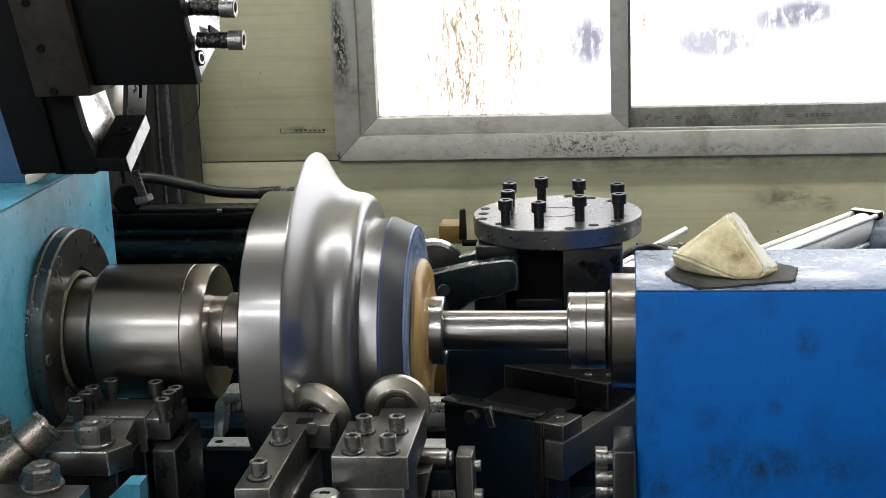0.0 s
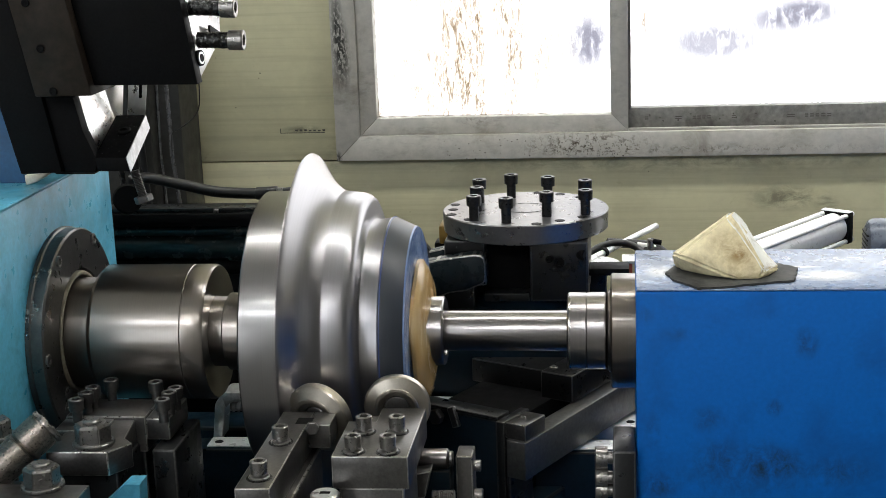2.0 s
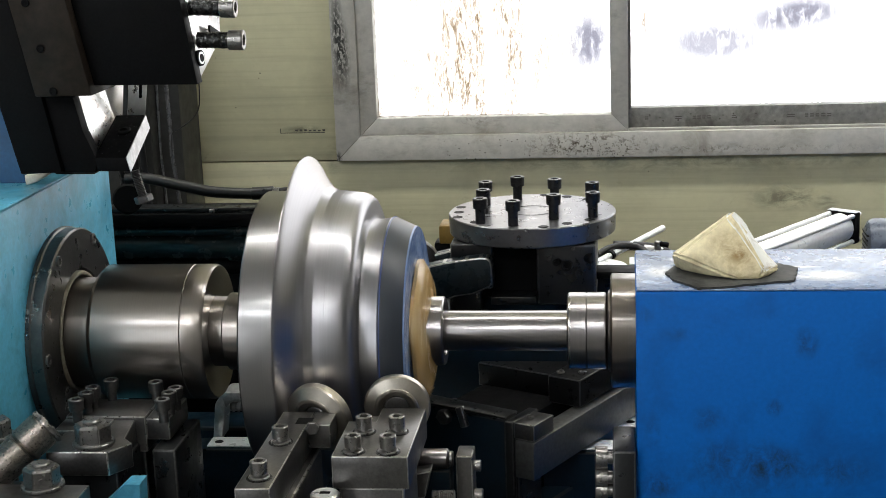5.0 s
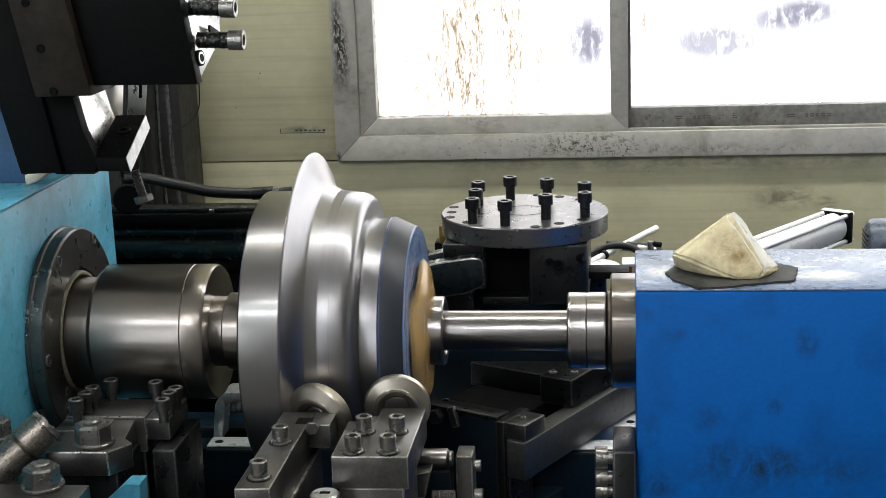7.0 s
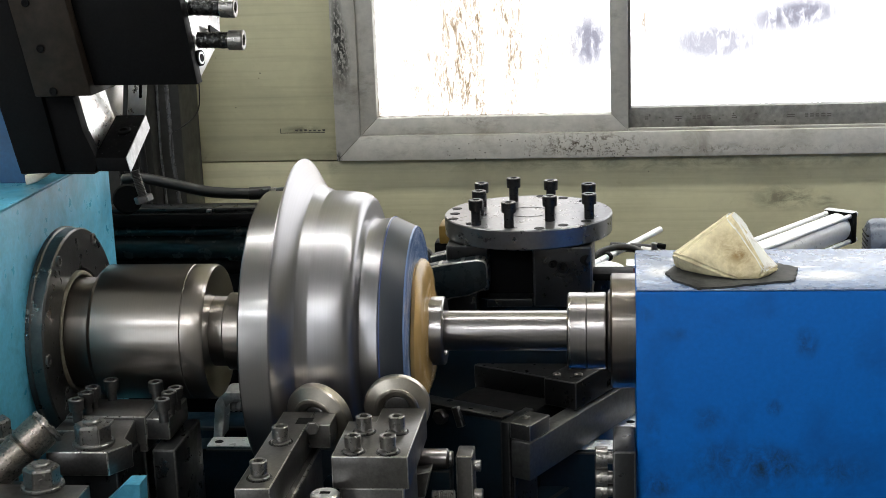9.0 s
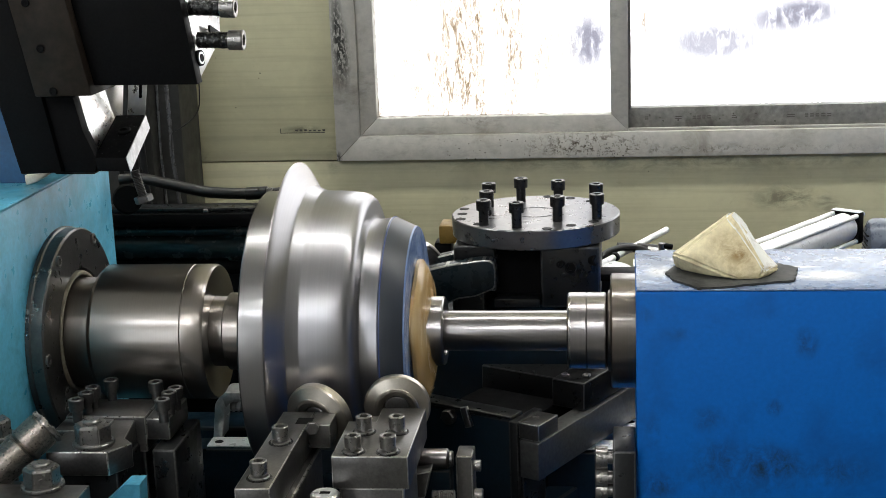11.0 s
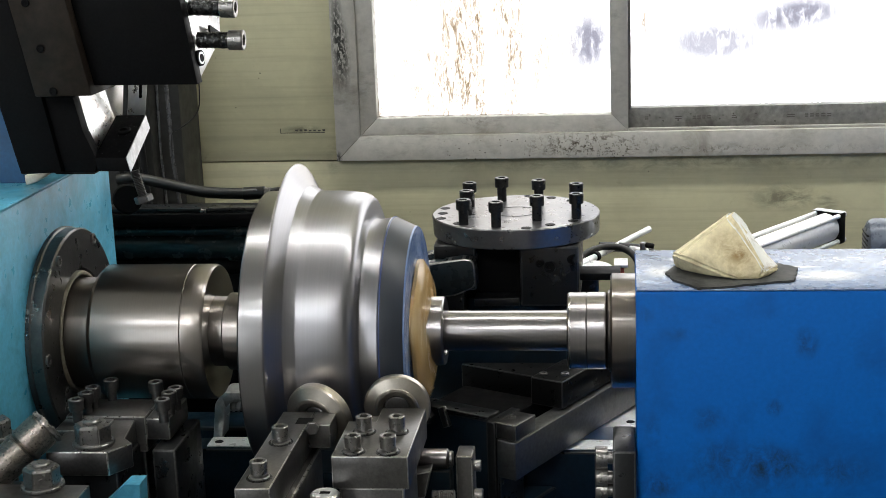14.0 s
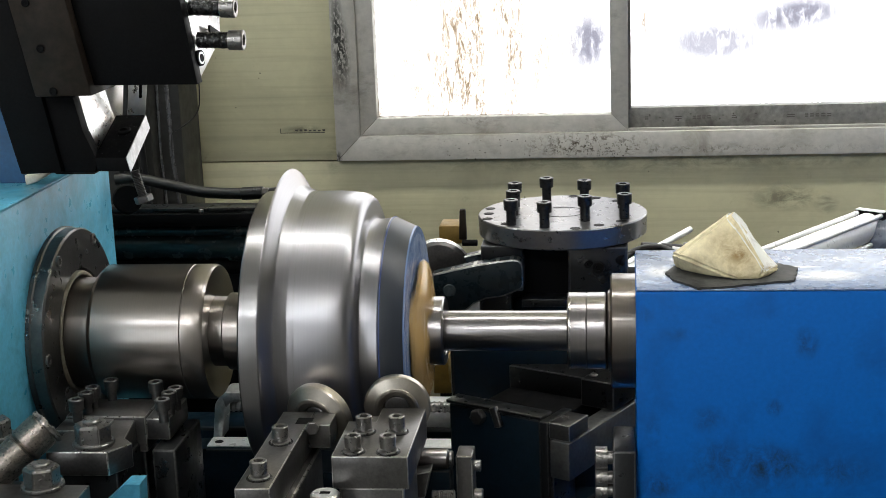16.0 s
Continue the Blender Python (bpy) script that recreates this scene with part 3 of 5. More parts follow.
bearing = thing("screw_bearing", (-0.63, 0.21, 0.84), "grey cast bearing housing of the ball screw", "bearing")
part("foot", bm_prism([(-0.6696, 0.2420, 0.7931), (-0.6624, 0.2420, 0.8534), (-0.6509, 0.2420, 0.8698), (-0.6424, 0.2420, 0.8699), (-0.6481, 0.2420, 0.8302), (-0.6536, 0.2420, 0.7932)], (0, 0.04, 0), 0.003), CASTALU, bearing)
part("yoke", bm_prism([(-0.6504, 0.2400, 0.8696), (-0.6435, 0.2400, 0.8744), (-0.6182, 0.2400, 0.8745), (-0.6194, 0.2400, 0.8581), (-0.6353, 0.2400, 0.8571), (-0.6445, 0.2400, 0.8465)], (0, 0.05, 0), 0.003), CASTALU, bearing)
part("race", bm_rod((-0.6560, 0.268, 0.848), (-0.6483, 0.268, 0.848), 0.026, 36, 0.003), SILVER, bearing, "bright bearing race")
# ---- headstock ----
HX = -0.803
head = thing("headstock", (-1.1, 0.0, 0.62), "teal blue painted headstock housing, scuffed", "headstock")
part("housing", bm_box(-1.55, HX, -0.42, 0.2387, 0.60, 1.2646, 0.004), TEAL, head)
part("top_plate", bm_box(-1.55, HX + 0.0015, -0.42, 0.2387, 1.2646 + 0.0005, 1.2646 + 0.004, 0.001), TEAL, head)
fl = part("bearing_flange", bm_place(bm_lathe([(-0.8025, 0.0), (-0.8025, 0.152), (-0.797, 0.152), (-0.795, 0.150), (-0.780, 0.1495), (-0.7775, 0.147), (-0.7775, 0.092), (-0.790, 0.090), (-0.790, 0)], 128), Matrix.Translation((0, 0, AX))), FLANGE, head, "dark steel bearing flange")
for k in range(6):
    a = radians(60 * k + 30)
    y, z = 0.139 * math.sin(a), AX + 0.139 * math.cos(a)
    part("flange_bolt", bm_cap_screw((-0.779, y, z), (1, 0, 0), 0.0085, 0.004, 0.001, 0.005), BOLT, fl)
part("seal_ring", bm_place(bm_lathe([(-0.789, 0.0815), (-0.778, 0.0815), (-0.776, 0.083), (-0.776, 0.0865), (-0.779, 0.088), (-0.789, 0.088)], 96), Matrix.Translation((0, 0, AX))), SEAL, fl, "pale seal ring")

# ---- spinning parts: spindle, mandrel ----
spindle = thing("spindle", (-0.65, 0, AX), "bright turned steel spindle nose with forming mandrel, spinning", "spindle")


def turned_part(name, profile, material, parent, label="", segments=128):
    return part(name, bm_place(bm_lathe(profile, segments), Matrix.Translation((0, 0, AX))), material, parent, label)


turned_part("neck", [(-0.785, 0), (-0.785, 0.076), (-0.782, 0.078), (-0.7405, 0.078), (-0.7405, 0)], SPINDLE, spindle)
turned_part("nose", [(-0.740, 0), (-0.740, 0.090), (-0.733, 0.0962), (-0.6075, 0.0962), (-0.6065, 0.0952), (-0.6055, 0.0962), (-0.579, 0.0960), (-0.575, 0.0935), (-0.5755, 0.086), (-0.579, 0.058), (-0.581, 0)], SPINDLE, spindle)
turned_part("boss", [(-0.60, 0), (-0.60, 0.050), (-0.560, 0.050), (-0.557, 0.055), (-0.50, 0.0553), (-0.50, 0)], SPINDLE, spindle)
turned_part("mandrel", [(-0.499, 0), (-0.499, 0.196), (-0.4965, 0.1987), (-0.425, 0.1983), (-0.36, 0.186), (-0.36, 0)], MANDREL, spindle, "large turned steel forming mandrel")

# the spun sheet: formed body, and a flange in segments that bend
work = thing("workpiece", (-0.40, 0, AX), "bright spun steel dish with a flaring rim, spinning", "workpiece")
turned_part("formed_body", [(-0.447, 0.1978), (-0.44, 0.1982), (-0.42, 0.1982), (-0.395, 0.1981), (-0.380, 0.1972), (-0.365, 0.1953), (-0.3565, 0.1928), (-0.3512, 0.1880), (-0.3490, 0.182), (-0.3483, 0.174),
                            (-0.3483, 0.166), (-0.3477, 0.1608), (-0.3462, 0.1580), (-0.343, 0.1572), (-0.330, 0.1585), (-0.3225, 0.1600), (-0.3209, 0.1590), (-0.3209, 0.10)], SHEET, work, "", 160)
# neck of the flange where it leaves the mandrel: radius 0.190 at the root, 0.2519 at the rim
FLARE = [(-0.3685, 0.1949), (-0.372, 0.1962), (-0.378, 0.1978), (-0.384, 0.2000), (-0.391, 0.2038), (-0.398, 0.2091), (-0.4045, 0.2155), (-0.4105, 0.2235), (-0.417, 0.2337), (-0.4225, 0.2435), (-0.4265, 0.2502), (-0.4278, 0.2519)]
back = [(x - 0.0016, r + 0.0008) for x, r in FLARE]
RIM = FLARE + back[::-1] + FLARE[:1]
SEGMENTS = 40
PIVOT = (-0.390, 0.2010)
flange_mesh = None
flange = []
for k in range(SEGMENTS):
    if flange_mesh is None:
        bm = bm_lathe(RIM, 8, -5.6, 5.6)
        bm.transform(Matrix.Translation((-PIVOT[0], 0, -PIVOT[1])))
        flange_mesh = to_mesh("flange_segment", bm, SHEET, 40)
    seg = new("flange_segment", flange_mesh)
    seg.parent = work
    flange.append(seg)

# rolled fillets that run with the bend between the body and the flange
ROUND, BODY = 0.026, 0.1984
fillets = []
for bend in (20, 36, 50):
    arc = [(-ROUND * math.sin(radians(bend) * k / 10), BODY + ROUND * (1 - math.cos(radians(bend) * k / 10))) for k in range(11)]
    lead = [(0.012 - 0.0012 * k, BODY - 0.0005 * (1 - k / 10) ** 2) for k in range(10)]
    inner = [(arc[-1][0] + 0.0004, arc[-1][1] - 0.0012), (0.004, BODY - 0.0030), (0.012, BODY - 0.0030)]
    ring = new("rolled_fillet", to_mesh("rolled_fillet", bm_lathe(lead + arc + inner + lead[:1], 160), SHEET, 40))
    ring.parent = work
    fillets.append((ring, arc[-1]))

# pressure pad, its urethane disc and the revolving shaft
pad = thing("pressure_pad", (-0.25, 0, AX), "dark blue nylon pressure pad on a turned steel shaft, spinning", "pressure pad")
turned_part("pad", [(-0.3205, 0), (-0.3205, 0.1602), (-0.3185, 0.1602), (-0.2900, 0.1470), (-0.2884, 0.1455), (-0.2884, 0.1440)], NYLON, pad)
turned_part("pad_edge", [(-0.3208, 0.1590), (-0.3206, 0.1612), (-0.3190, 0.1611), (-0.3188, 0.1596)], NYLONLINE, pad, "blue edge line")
turned_part("pad_face", [(-0.2900, 0.1478), (-0.2882, 0.1464), (-0.2880, 0.1440), (-0.2884, 0.02)], NYLONEDGE, pad, "blue nylon face, lightened by a painted reflection")
lump = bm_lathe([(-0.2885, 0), (-0.2885, 0.094), (-0.286, 0.0985), (-0.281, 0.0990), (-0.276, 0.094), (-0.272, 0.084), (-0.270, 0.07), (-0.268, 0.05), (-0.266, 0.0)], 96)
for v in lump.verts:
    a = math.atan2(v.co.y, v.co.z)
    r = math.hypot(v.co.y, v.co.z)
    if r > 0.04:
        k = 1 + 0.03 * math.sin(2 * a + 0.6) + 0.10 * noise.noise(Vector((math.sin(a) * 2.2, math.cos(a) * 2.2, v.co.x * 60)))
        v.co.y *= k
        v.co.z *= k
        v.co.x += 0.008 * noise.noise(Vector((math.sin(a) * 1.6, math.cos(a) * 1.6, 4.0)))
part("urethane_disc", bm_place(lump, Matrix.Translation((0, 0, AX))), TAN, pad, "tan urethane disc with a ragged edge", 50)
turned_part("collar", [(-0.280, 0), (-0.280, 0.0468), (-0.2786, 0.0482), (-0.2524, 0.0482), (-0.2506, 0.0464), (-0.2506, 0.034), (-0.252, 0.033), (-0.252, 0.0)], SHAFT, pad)
turned_part("shaft", [(-0.2535, 0), (-0.2535, 0.0275), (-0.250, 0.0282), (-0.078, 0.0282), (-0.078, 0)], SHAFT, pad)
turned_part("centre_ring", [(-0.080, 0), (-0.080, 0.051), (-0.078, 0.0534), (-0.0545, 0.0534), (-0.0535, 0.0520), (-0.0525, 0.0534), (-0.029, 0.0534), (-0.027, 0.052), (-0.027, 0)], SHAFT, pad)

# ---- tailstock ----
TX, TY0, TY1, TZ = 0.013, -0.10, 0.12, 1.132
tail = thing("tailstock", (0.5, 0.0, 0.62), "bright blue painted tailstock box, scuffed", "tailstock")
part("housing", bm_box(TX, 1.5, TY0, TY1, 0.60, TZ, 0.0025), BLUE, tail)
part("top_plate", bm_box(TX + 0.001, 1.5, TY0 + 0.001, TY1, TZ + 0.0005, TZ + 0.0025, 0.0008), BLUETOP, tail, "worn blue top surface with the window's pale sheen painted on")
turned_part("quill_flange", [(TX, 0), (TX, 0.0790), (-0.0185, 0.0797), (-0.0207, 0.077), (-0.0207, 0.058), (-0.024, 0.056), (-0.0275, 0.046), (-0.0275, 0.0)], QUILL, tail)
foot = thing("clamp_block", (-0.0040, -0.1200, 0.8526), "dark steel clamp block with cap screws beside the tailstock", "clamp")
part("block", bm_box(-0.0190, TX - 0.001, -0.12, -0.02, 0.62, 0.9183, 0.003), DARKIRON, foot)
for z in (0.8965, 0.8680, 0.8495):
    p = Vector((-0.0192, -0.085, z))
    part("cap_screw", bm_cap_screw(p, (-1, 0, 0), 0.0155, 0.017, 0.007, 0.009), BOLT, foot)

mat = thing("rubber_mat", (0.13, -0.03, TZ), "thin torn black rubber mat on the tailstock", "mat")
edge = [(0.0528, -0.0205, 1.1340), (0.0651, -0.0593, 1.1340), (0.0927, -0.0998, 1.1340), (0.1329, -0.0921, 1.1340), (0.1739, -0.0759, 1.1340), (0.2186, -0.0624, 1.1340), (0.2309, 0.0027, 1.1340), (0.2025, 0.0346, 1.1340), (0.1188, 0.0432, 1.1340), (0.0677, 0.0192, 1.1340)]
torn = []
for a, b in zip(edge, edge[1:] + edge[:1]):
    for k in range(7):
        p = Vector(a).lerp(Vector(b), k / 7)
        p += Vector((rng.uniform(-1, 1), rng.uniform(-1, 1), 0)) * (0.0014 if k else 0)
        torn.append(p)
part("sheet", bm_prism(torn, (0, 0, 0.0035), 0), MATRUBBER, mat)


def foam_block():
    """A torn wedge of foam with a rounded, uneven skin."""
    ob = thing("foam_wedge", (0.135, -0.02, TZ + 0.006), "dirty cream foam wedge lying on the rubber mat", "foam")
    bm = bmesh.new()
    z0 = TZ + 0.0062
    low = [(0.0713, -0.0097, 1.1382), (0.1066, -0.0408, 1.1382), (0.1456, -0.0652, 1.1382), (0.1752, -0.0600, 1.1382), (0.1889, -0.0456, 1.1382), (0.2025, -0.0190, 1.1382), (0.185, 0.035, z0), (0.085, 0.030, z0), (0.0657, 0.0280, 1.1382)]
    high = [(0.0672, -0.0400, 1.1662), (0.0604, -0.0200, 1.1637), (0.1356, -0.0200, 1.2166), (0.1440, -0.0050, 1.2210), (0.1574, 0.0120, 1.2040), (0.1828, -0.0550, 1.1508), (0.2062, -0.0120, 1.1412)]
    low = [bm.verts.new(p) for p in low]
    mid = [bm.verts.new(p) for p in high]
    bmesh.ops.convex_hull(bm, input=low + mid)
    bmesh.ops.recalc_face_normals(bm, faces=bm.faces[:])
    bmesh.ops.bevel(bm, geom=[e for e in bm.edges if e.calc_face_angle(0) > 0.35], offset=0.0034, segments=2, affect="EDGES")
    bmesh.ops.subdivide_edges(bm, edges=bm.edges[:], cuts=4, use_grid_fill=True)
    bmesh.ops.triangulate(bm, faces=[f for f in bm.faces if len(f.verts) > 4])
    for _ in range(1):
        bmesh.ops.smooth_vert(bm, verts=[v for v in bm.verts if v.co.z > z0 + 0.004], factor=0.12, use_axis_x=True, use_axis_y=True, use_axis_z=True)
    for v in bm.verts:
        if v.co.z > z0 + 0.002:
            d = 0.0016 * noise.noise(v.co * 55) + 0.0010 * noise.noise(v.co * 170)
            v.co += Vector((d, -d * 0.6, d * 0.6))
    bm.normal_update()
    bm.faces.index_update()
    cut = {f.index for f in bm.faces if f.normal.x > 0.45 and f.normal.z > 0.15 and f.calc_center_median().z > z0 + 0.008}
    for v in bm.verts:
        if v.link_faces and all(f.index in cut for f in v.link_faces):
            v.co.x -= 0.002
            v.co.z -= 0.0015
    face = bm.copy()
    face.faces.index_update()
    bmesh.ops.delete(face, geom=[f for f in face.faces if f.index not in cut], context="FACES")
    bmesh.ops.delete(bm, geom=[f for f in bm.faces if f.index in cut], context="FACES")
    part("foam", bm, FOAM, ob, "", 40)
    part("cut_face", face, FOAMCUT, ob, "pale torn cut face", 40)


foam_block()

# ---- cross slide and turret behind the work, moving ----
CD = Vector((0.465, 0.885, 0)).normalized()  # the way the cross slide runs
CN = Vector((CD.y, -CD.x, 0))
PC = Vector((-0.104, 0.450, 1.121))  # middle of the turret plate's top

carriage = thing("carriage", (0.0, 0.30, 0.62), "dark navy carriage with a slanting cross slide", "carriage")
W = Vector((-0.0833, 0.05, 0.8628))

def slant(a0, a1, n0, n1, z0, z1, bevel=0.003):
    """A box along the cross slide: a along it, n to the right of it, both from W."""
    pts = [W + CD * a + CN * n for a, n in ((a0, n0), (a1, n0), (a1, n1), (a0, n1))]
    return bm_prism([(p.x, p.y, z0) for p in pts], (0, 0, z1 - z0), bevel)


part("slide_bar", slant(0, 0.70, -0.032, 0.0, 0.805, 0.8628, 0.002), GREY, carriage, "grey steel slanting guide bar")
part("apron", slant(0.018, 0.046, -0.222, -0.058, 0.640, 0.884, 0.004), NAVY, carriage)
part("apron_cap", slant(0.015, 0.048, -0.225, -0.056, 0.8845, 0.890, 0.0015), DARKIRON, carriage)
# Matte black box added to fill the dark space behind the apron.
part("way_cover", slant(0.047, 0.34, -0.205, -0.060, 0.66, 0.868, 0.004), BLACK, carriage)
part("stop_block", slant(0.008, 0.08, -0.055, -0.040, 0.700, 0.886, 0.002), DARKIRON, carriage)
part("gib", slant(0.005, 0.062, -0.0365, -0.002, 0.8635, 0.8885, 0.0015), BLOCK, carriage)
part("gib_foot", slant(0.010, 0.075, -0.0395, -0.0330, 0.66, 0.860, 0.002), DARKIRON, carriage)
part("latch", bm_place(bm_box(-0.004, 0.008, -0.004, 0.004, -0.016, 0.016, 0.0015), Matrix.Translation(W + CD * 0.0135 + CN * -0.135 + Vector((0, 0, 0.014))) @ pose(0, 0, 0, 0, -18, -28)), BLOCK, carriage)
part("saddle", bm_prism([(-0.255, 0.155, 0.66), (-0.085, 0.095, 0.66), (0.25, 0.70, 0.66), (-0.10, 0.80, 0.66)], (0, 0, 0.080), 0.004), NAVY, carriage)
part("base_block", bm_box(-0.25, 0.10, 0.085, 0.50, 0.62, 0.66, 0.004), BLUE, carriage)
part("hex_bolt", bm_hex(W + CD * 0.0175 + CN * -0.165 + Vector((0, 0, 0.010)), -CD, 0.0125, 0.012, 10), BLOCK, carriage)
q = (-0.0901, 0.0900, 0.8880)
part("cap_screw", bm_cap_screw((q[0], q[1], 0.887), (0, 0, 1), 0.006, 0.004, 0.001, 0.003), BOLT, carriage)


# pneumatic cylinder along the cross slide
cyl = thing("air_cylinder", (0.38, 0.75, 0.96), "bright aluminium air cylinder with black end caps", "air cylinder")
C0, C1 = Vector((0.215, 0.520, 0.995)), Vector((0.459, 0.855, 0.998))
CW = (C1 - C0).normalized()
CS = Vector((CW.y, -CW.x, 0))
part("barrel", bm_rod(C0, C1, 0.0275, 48, 0.001), ALU, cyl)
for u, v in ((-1, -1), (-1, 1), (1, -1), (1, 1)):
    off = CS * 0.0245 * u + Vector((0, 0, 0.0245 * v))
    part("tie_rod", bm_rod(C0 + off, C1 + off + CW * 0.026, 0.0045, 14), ALU, cyl)
for q in (C0 - CW * 0.02, C1):
    pts = [q + CS * u * 0.030 + Vector((0, 0, v * 0.030)) for u, v in ((-1, -1), (1, -1), (1, 1), (-1, 1))]
    cap = part("end_cap", bm_prism(pts, CW * 0.020, 0.003), BLACK, cyl, "black end cap with bright top")
    part("cap_top", bm_prism([q + CS * u * 0.0295 + Vector((0, 0, 0.0302)) + CW * w for u, w in ((-1, 0.001), (1, 0.001), (1, 0.019), (-1, 0.019))], (0, 0, 0.0015), 0.0004), ALU, cap)
part("bracket", slant(0.52, 0.78, 0.06, 0.30, 0.70, 0.97, 0.004), NAVY, cyl)

# rod, hoses and the red buffer behind the turret
stay = thing("guide_rod", (0.05, 0.6, 0.95), "bright steel guide rod beside the turret", "rod")
R0, R1 = Vector((-0.03, 0.555, 0.987)), Vector((0.1242, 0.841, 1.0))
part("rod", bm_rod(R0, R1, 0.0062, 20, 0.002), ALU, stay)
part("clip", bm_rod(R0 + (R1 - R0) * 0.34, R0 + (R1 - R0) * 0.37, 0.009, 16), BLACK, stay)
part("disc", bm_rod((-0.0008, 0.585, 0.984), (-0.0008, 0.585, 0.990), 0.056, 40, 0.001), RAIL, stay)
part("buffer", bm_box(0.062, 0.076, 0.58, 0.62, 0.900, 0.990, 0.002), RED, stay, "red rubber buffer")
part("buffer_plate", bm_box(0.058, 0.082, 0.575, 0.625, 0.9905, 0.996, 0.001), ALU, stay)
part("valve_block", bm_box(0.098, 0.128, 0.66, 0.70, 0.940, 0.992, 0.003), BLACK, stay)
part("valve_fitting", bm_rod((0.110, 0.68, 0.990), (0.110, 0.68, 1.012), 0.006, 16), BOLT, stay)
part("valve_elbow", bm_rod((0.110, 0.68, 1.008), (0.130, 0.68, 1.004), 0.005, 16), BLACK, stay)
part("hose", bm_pipe([(-0.02, 0.62, 0.975), (0.01, 0.66, 0.998), (0.05, 0.69, 1.002), (0.085, 0.69, 0.992), (0.105, 0.66, 0.97), (0.12, 0.64, 0.92)], 0.0065), RUBBER, stay)
part("hose", bm_pipe([(0.03, 0.72, 0.995), (0.08, 0.73, 0.990), (0.12, 0.72, 0.985), (0.15, 0.70, 0.96), (0.16, 0.69, 0.91)], 0.009), RUBBER, stay)
part("hose_fitting", bm_rod((0.085, 0.715, 0.990), (0.12, 0.715, 0.984), 0.0075, 16), RAIL, stay)
part("post", bm_box(-0.01, 0.03, 0.58, 0.62, 0.70, 0.984, 0.003), DARKIRON, stay)

# turret
turret = thing("tool_turret", (PC.x, PC.y, 0.80), "black indexing tool turret with a round bolted plate", "tool turret")
top = part("turret_plate", bm_place(bm_lathe([(-0.033, 0), (-0.033, 0.137), (-0.031, 0.1392), (-0.002, 0.1402), (0, 0.1385), (0, 0)], 128), Matrix.Translation(PC) @ pose(0, 0, 0, 0, -90, 0)), PLATE, turret, "round dark steel plate with worn top")
part("scribed_ring", bm_place(bm_lathe([(0.0003, 0.0365), (0.0006, 0.037), (0.0006, 0.038), (0.0003, 0.0385)], 64), Matrix.Translation(PC) @ pose(0, 0, 0, 0, -90, 0)), BLACK, top)
HZ = 1.1625
for q in ((-0.1858, 0.4981, 1.1600), (-0.1839, 0.4303, 1.1600), (-0.1823, 0.3571, 1.1600), (-0.1341, 0.5399, 1.1600), (-0.0686, 0.5151, 1.1600), (-0.0037, 0.4810, 1.1600), (-0.1277, 0.3364, 1.1600), (-0.0644, 0.3816, 1.1600), (-0.0010, 0.3959, 1.1600)):
    part("cap_screw", bm_cap_screw((q[0], q[1], PC.z - 0.004), (0, 0, 1), 0.0122, 0.0165, HZ - 0.0165 - PC.z + 0.004, 0.0082), GUNMETAL, top)
for q in ((-0.2270, 0.4830, 1.1215), (-0.2264, 0.4423, 1.1215), (-0.2248, 0.4028, 1.1215), (-0.1920, 0.3631, 1.1215), (-0.0787, 0.3253, 1.1215), (-0.0417, 0.3481, 1.1215), (-0.0059, 0.3756, 1.1215), (-0.0894, 0.5797, 1.1215), (-0.0498, 0.5627, 1.1215), (-0.0137, 0.5366, 1.1215)):
    part("tapped_hole", bm_rod((q[0], q[1], PC.z - 0.01), (q[0], q[1], PC.z + 0.0006), 0.0085, 20, 0.0002), BLACK, top)
BX0, BX1 = PC.x - 0.062, PC.x + 0.108
part("head_block", bm_box(PC.x + 0.012, BX1, 0.345, 0.555, 0.985, 1.086, 0.004), DARKIRON, turret)
part("head_core", bm_box(PC.x - 0.10, PC.x + 0.013, 0.385, 0.550, 0.985, 1.086, 0.004), BLACK, turret)
part("head_floor", bm_box(PC.x - 0.064, PC.x + 0.010, 0.347, 0.385, 0.9855, 0.9985, 0.001), DARKIRON, turret)
part("column", bm_place(bm_lathe([(0, 0), (0, 0.098), (0.003, 0.101), (0.20, 0.101), (0.20, 0)], 72), Matrix.Translation((PC.x, PC.y, 0.79)) @ pose(0, 0, 0, 0, -90, 0)), NAVY, turret)
part("slide_body", bm_box(-0.2830, PC.x + 0.10, 0.300, 0.56, 0.79, 0.968, 0.006), NAVY, turret)
LB = Vector((-0.0197, 0.1835, 0.9101))


def low_box(a0, a1, n0, n1, z0, z1, bevel=0.002):
    """A box along the cross slide from the near corner LB; n to its left."""
    pts = [LB + CD * a - CN * n for a, n in ((a0, n0), (a1, n0), (a1, n1), (a0, n1))]
    return bm_prism([(p.x, p.y, z0) for p in pts], (0, 0, z1 - z0), bevel)


part("top_bar", low_box(0, 0.42, 0, 0.057, 0.866, 0.9101), BLACKSLIDE, turret)
part("top_slide", low_box(0.02, 0.42, 0.058, 0.20, 0.8650, 0.904), BLACKSLIDE, turret)
part("slide_foot", low_box(0.015, 0.42, 0.012, 0.05, 0.8640, 0.8655, 0.0004), BLOCK, turret)
for a, n in ((0.02, 0.045), (0.035, 0.015), (0.09, 0.015)):
    p = LB + CD * a - CN * n
    part("cap_screw", bm_cap_screw((p.x, p.y, 0.9095), (0, 0, 1), 0.0065, 0.003, 0.001, 0.003), BOLT, turret)
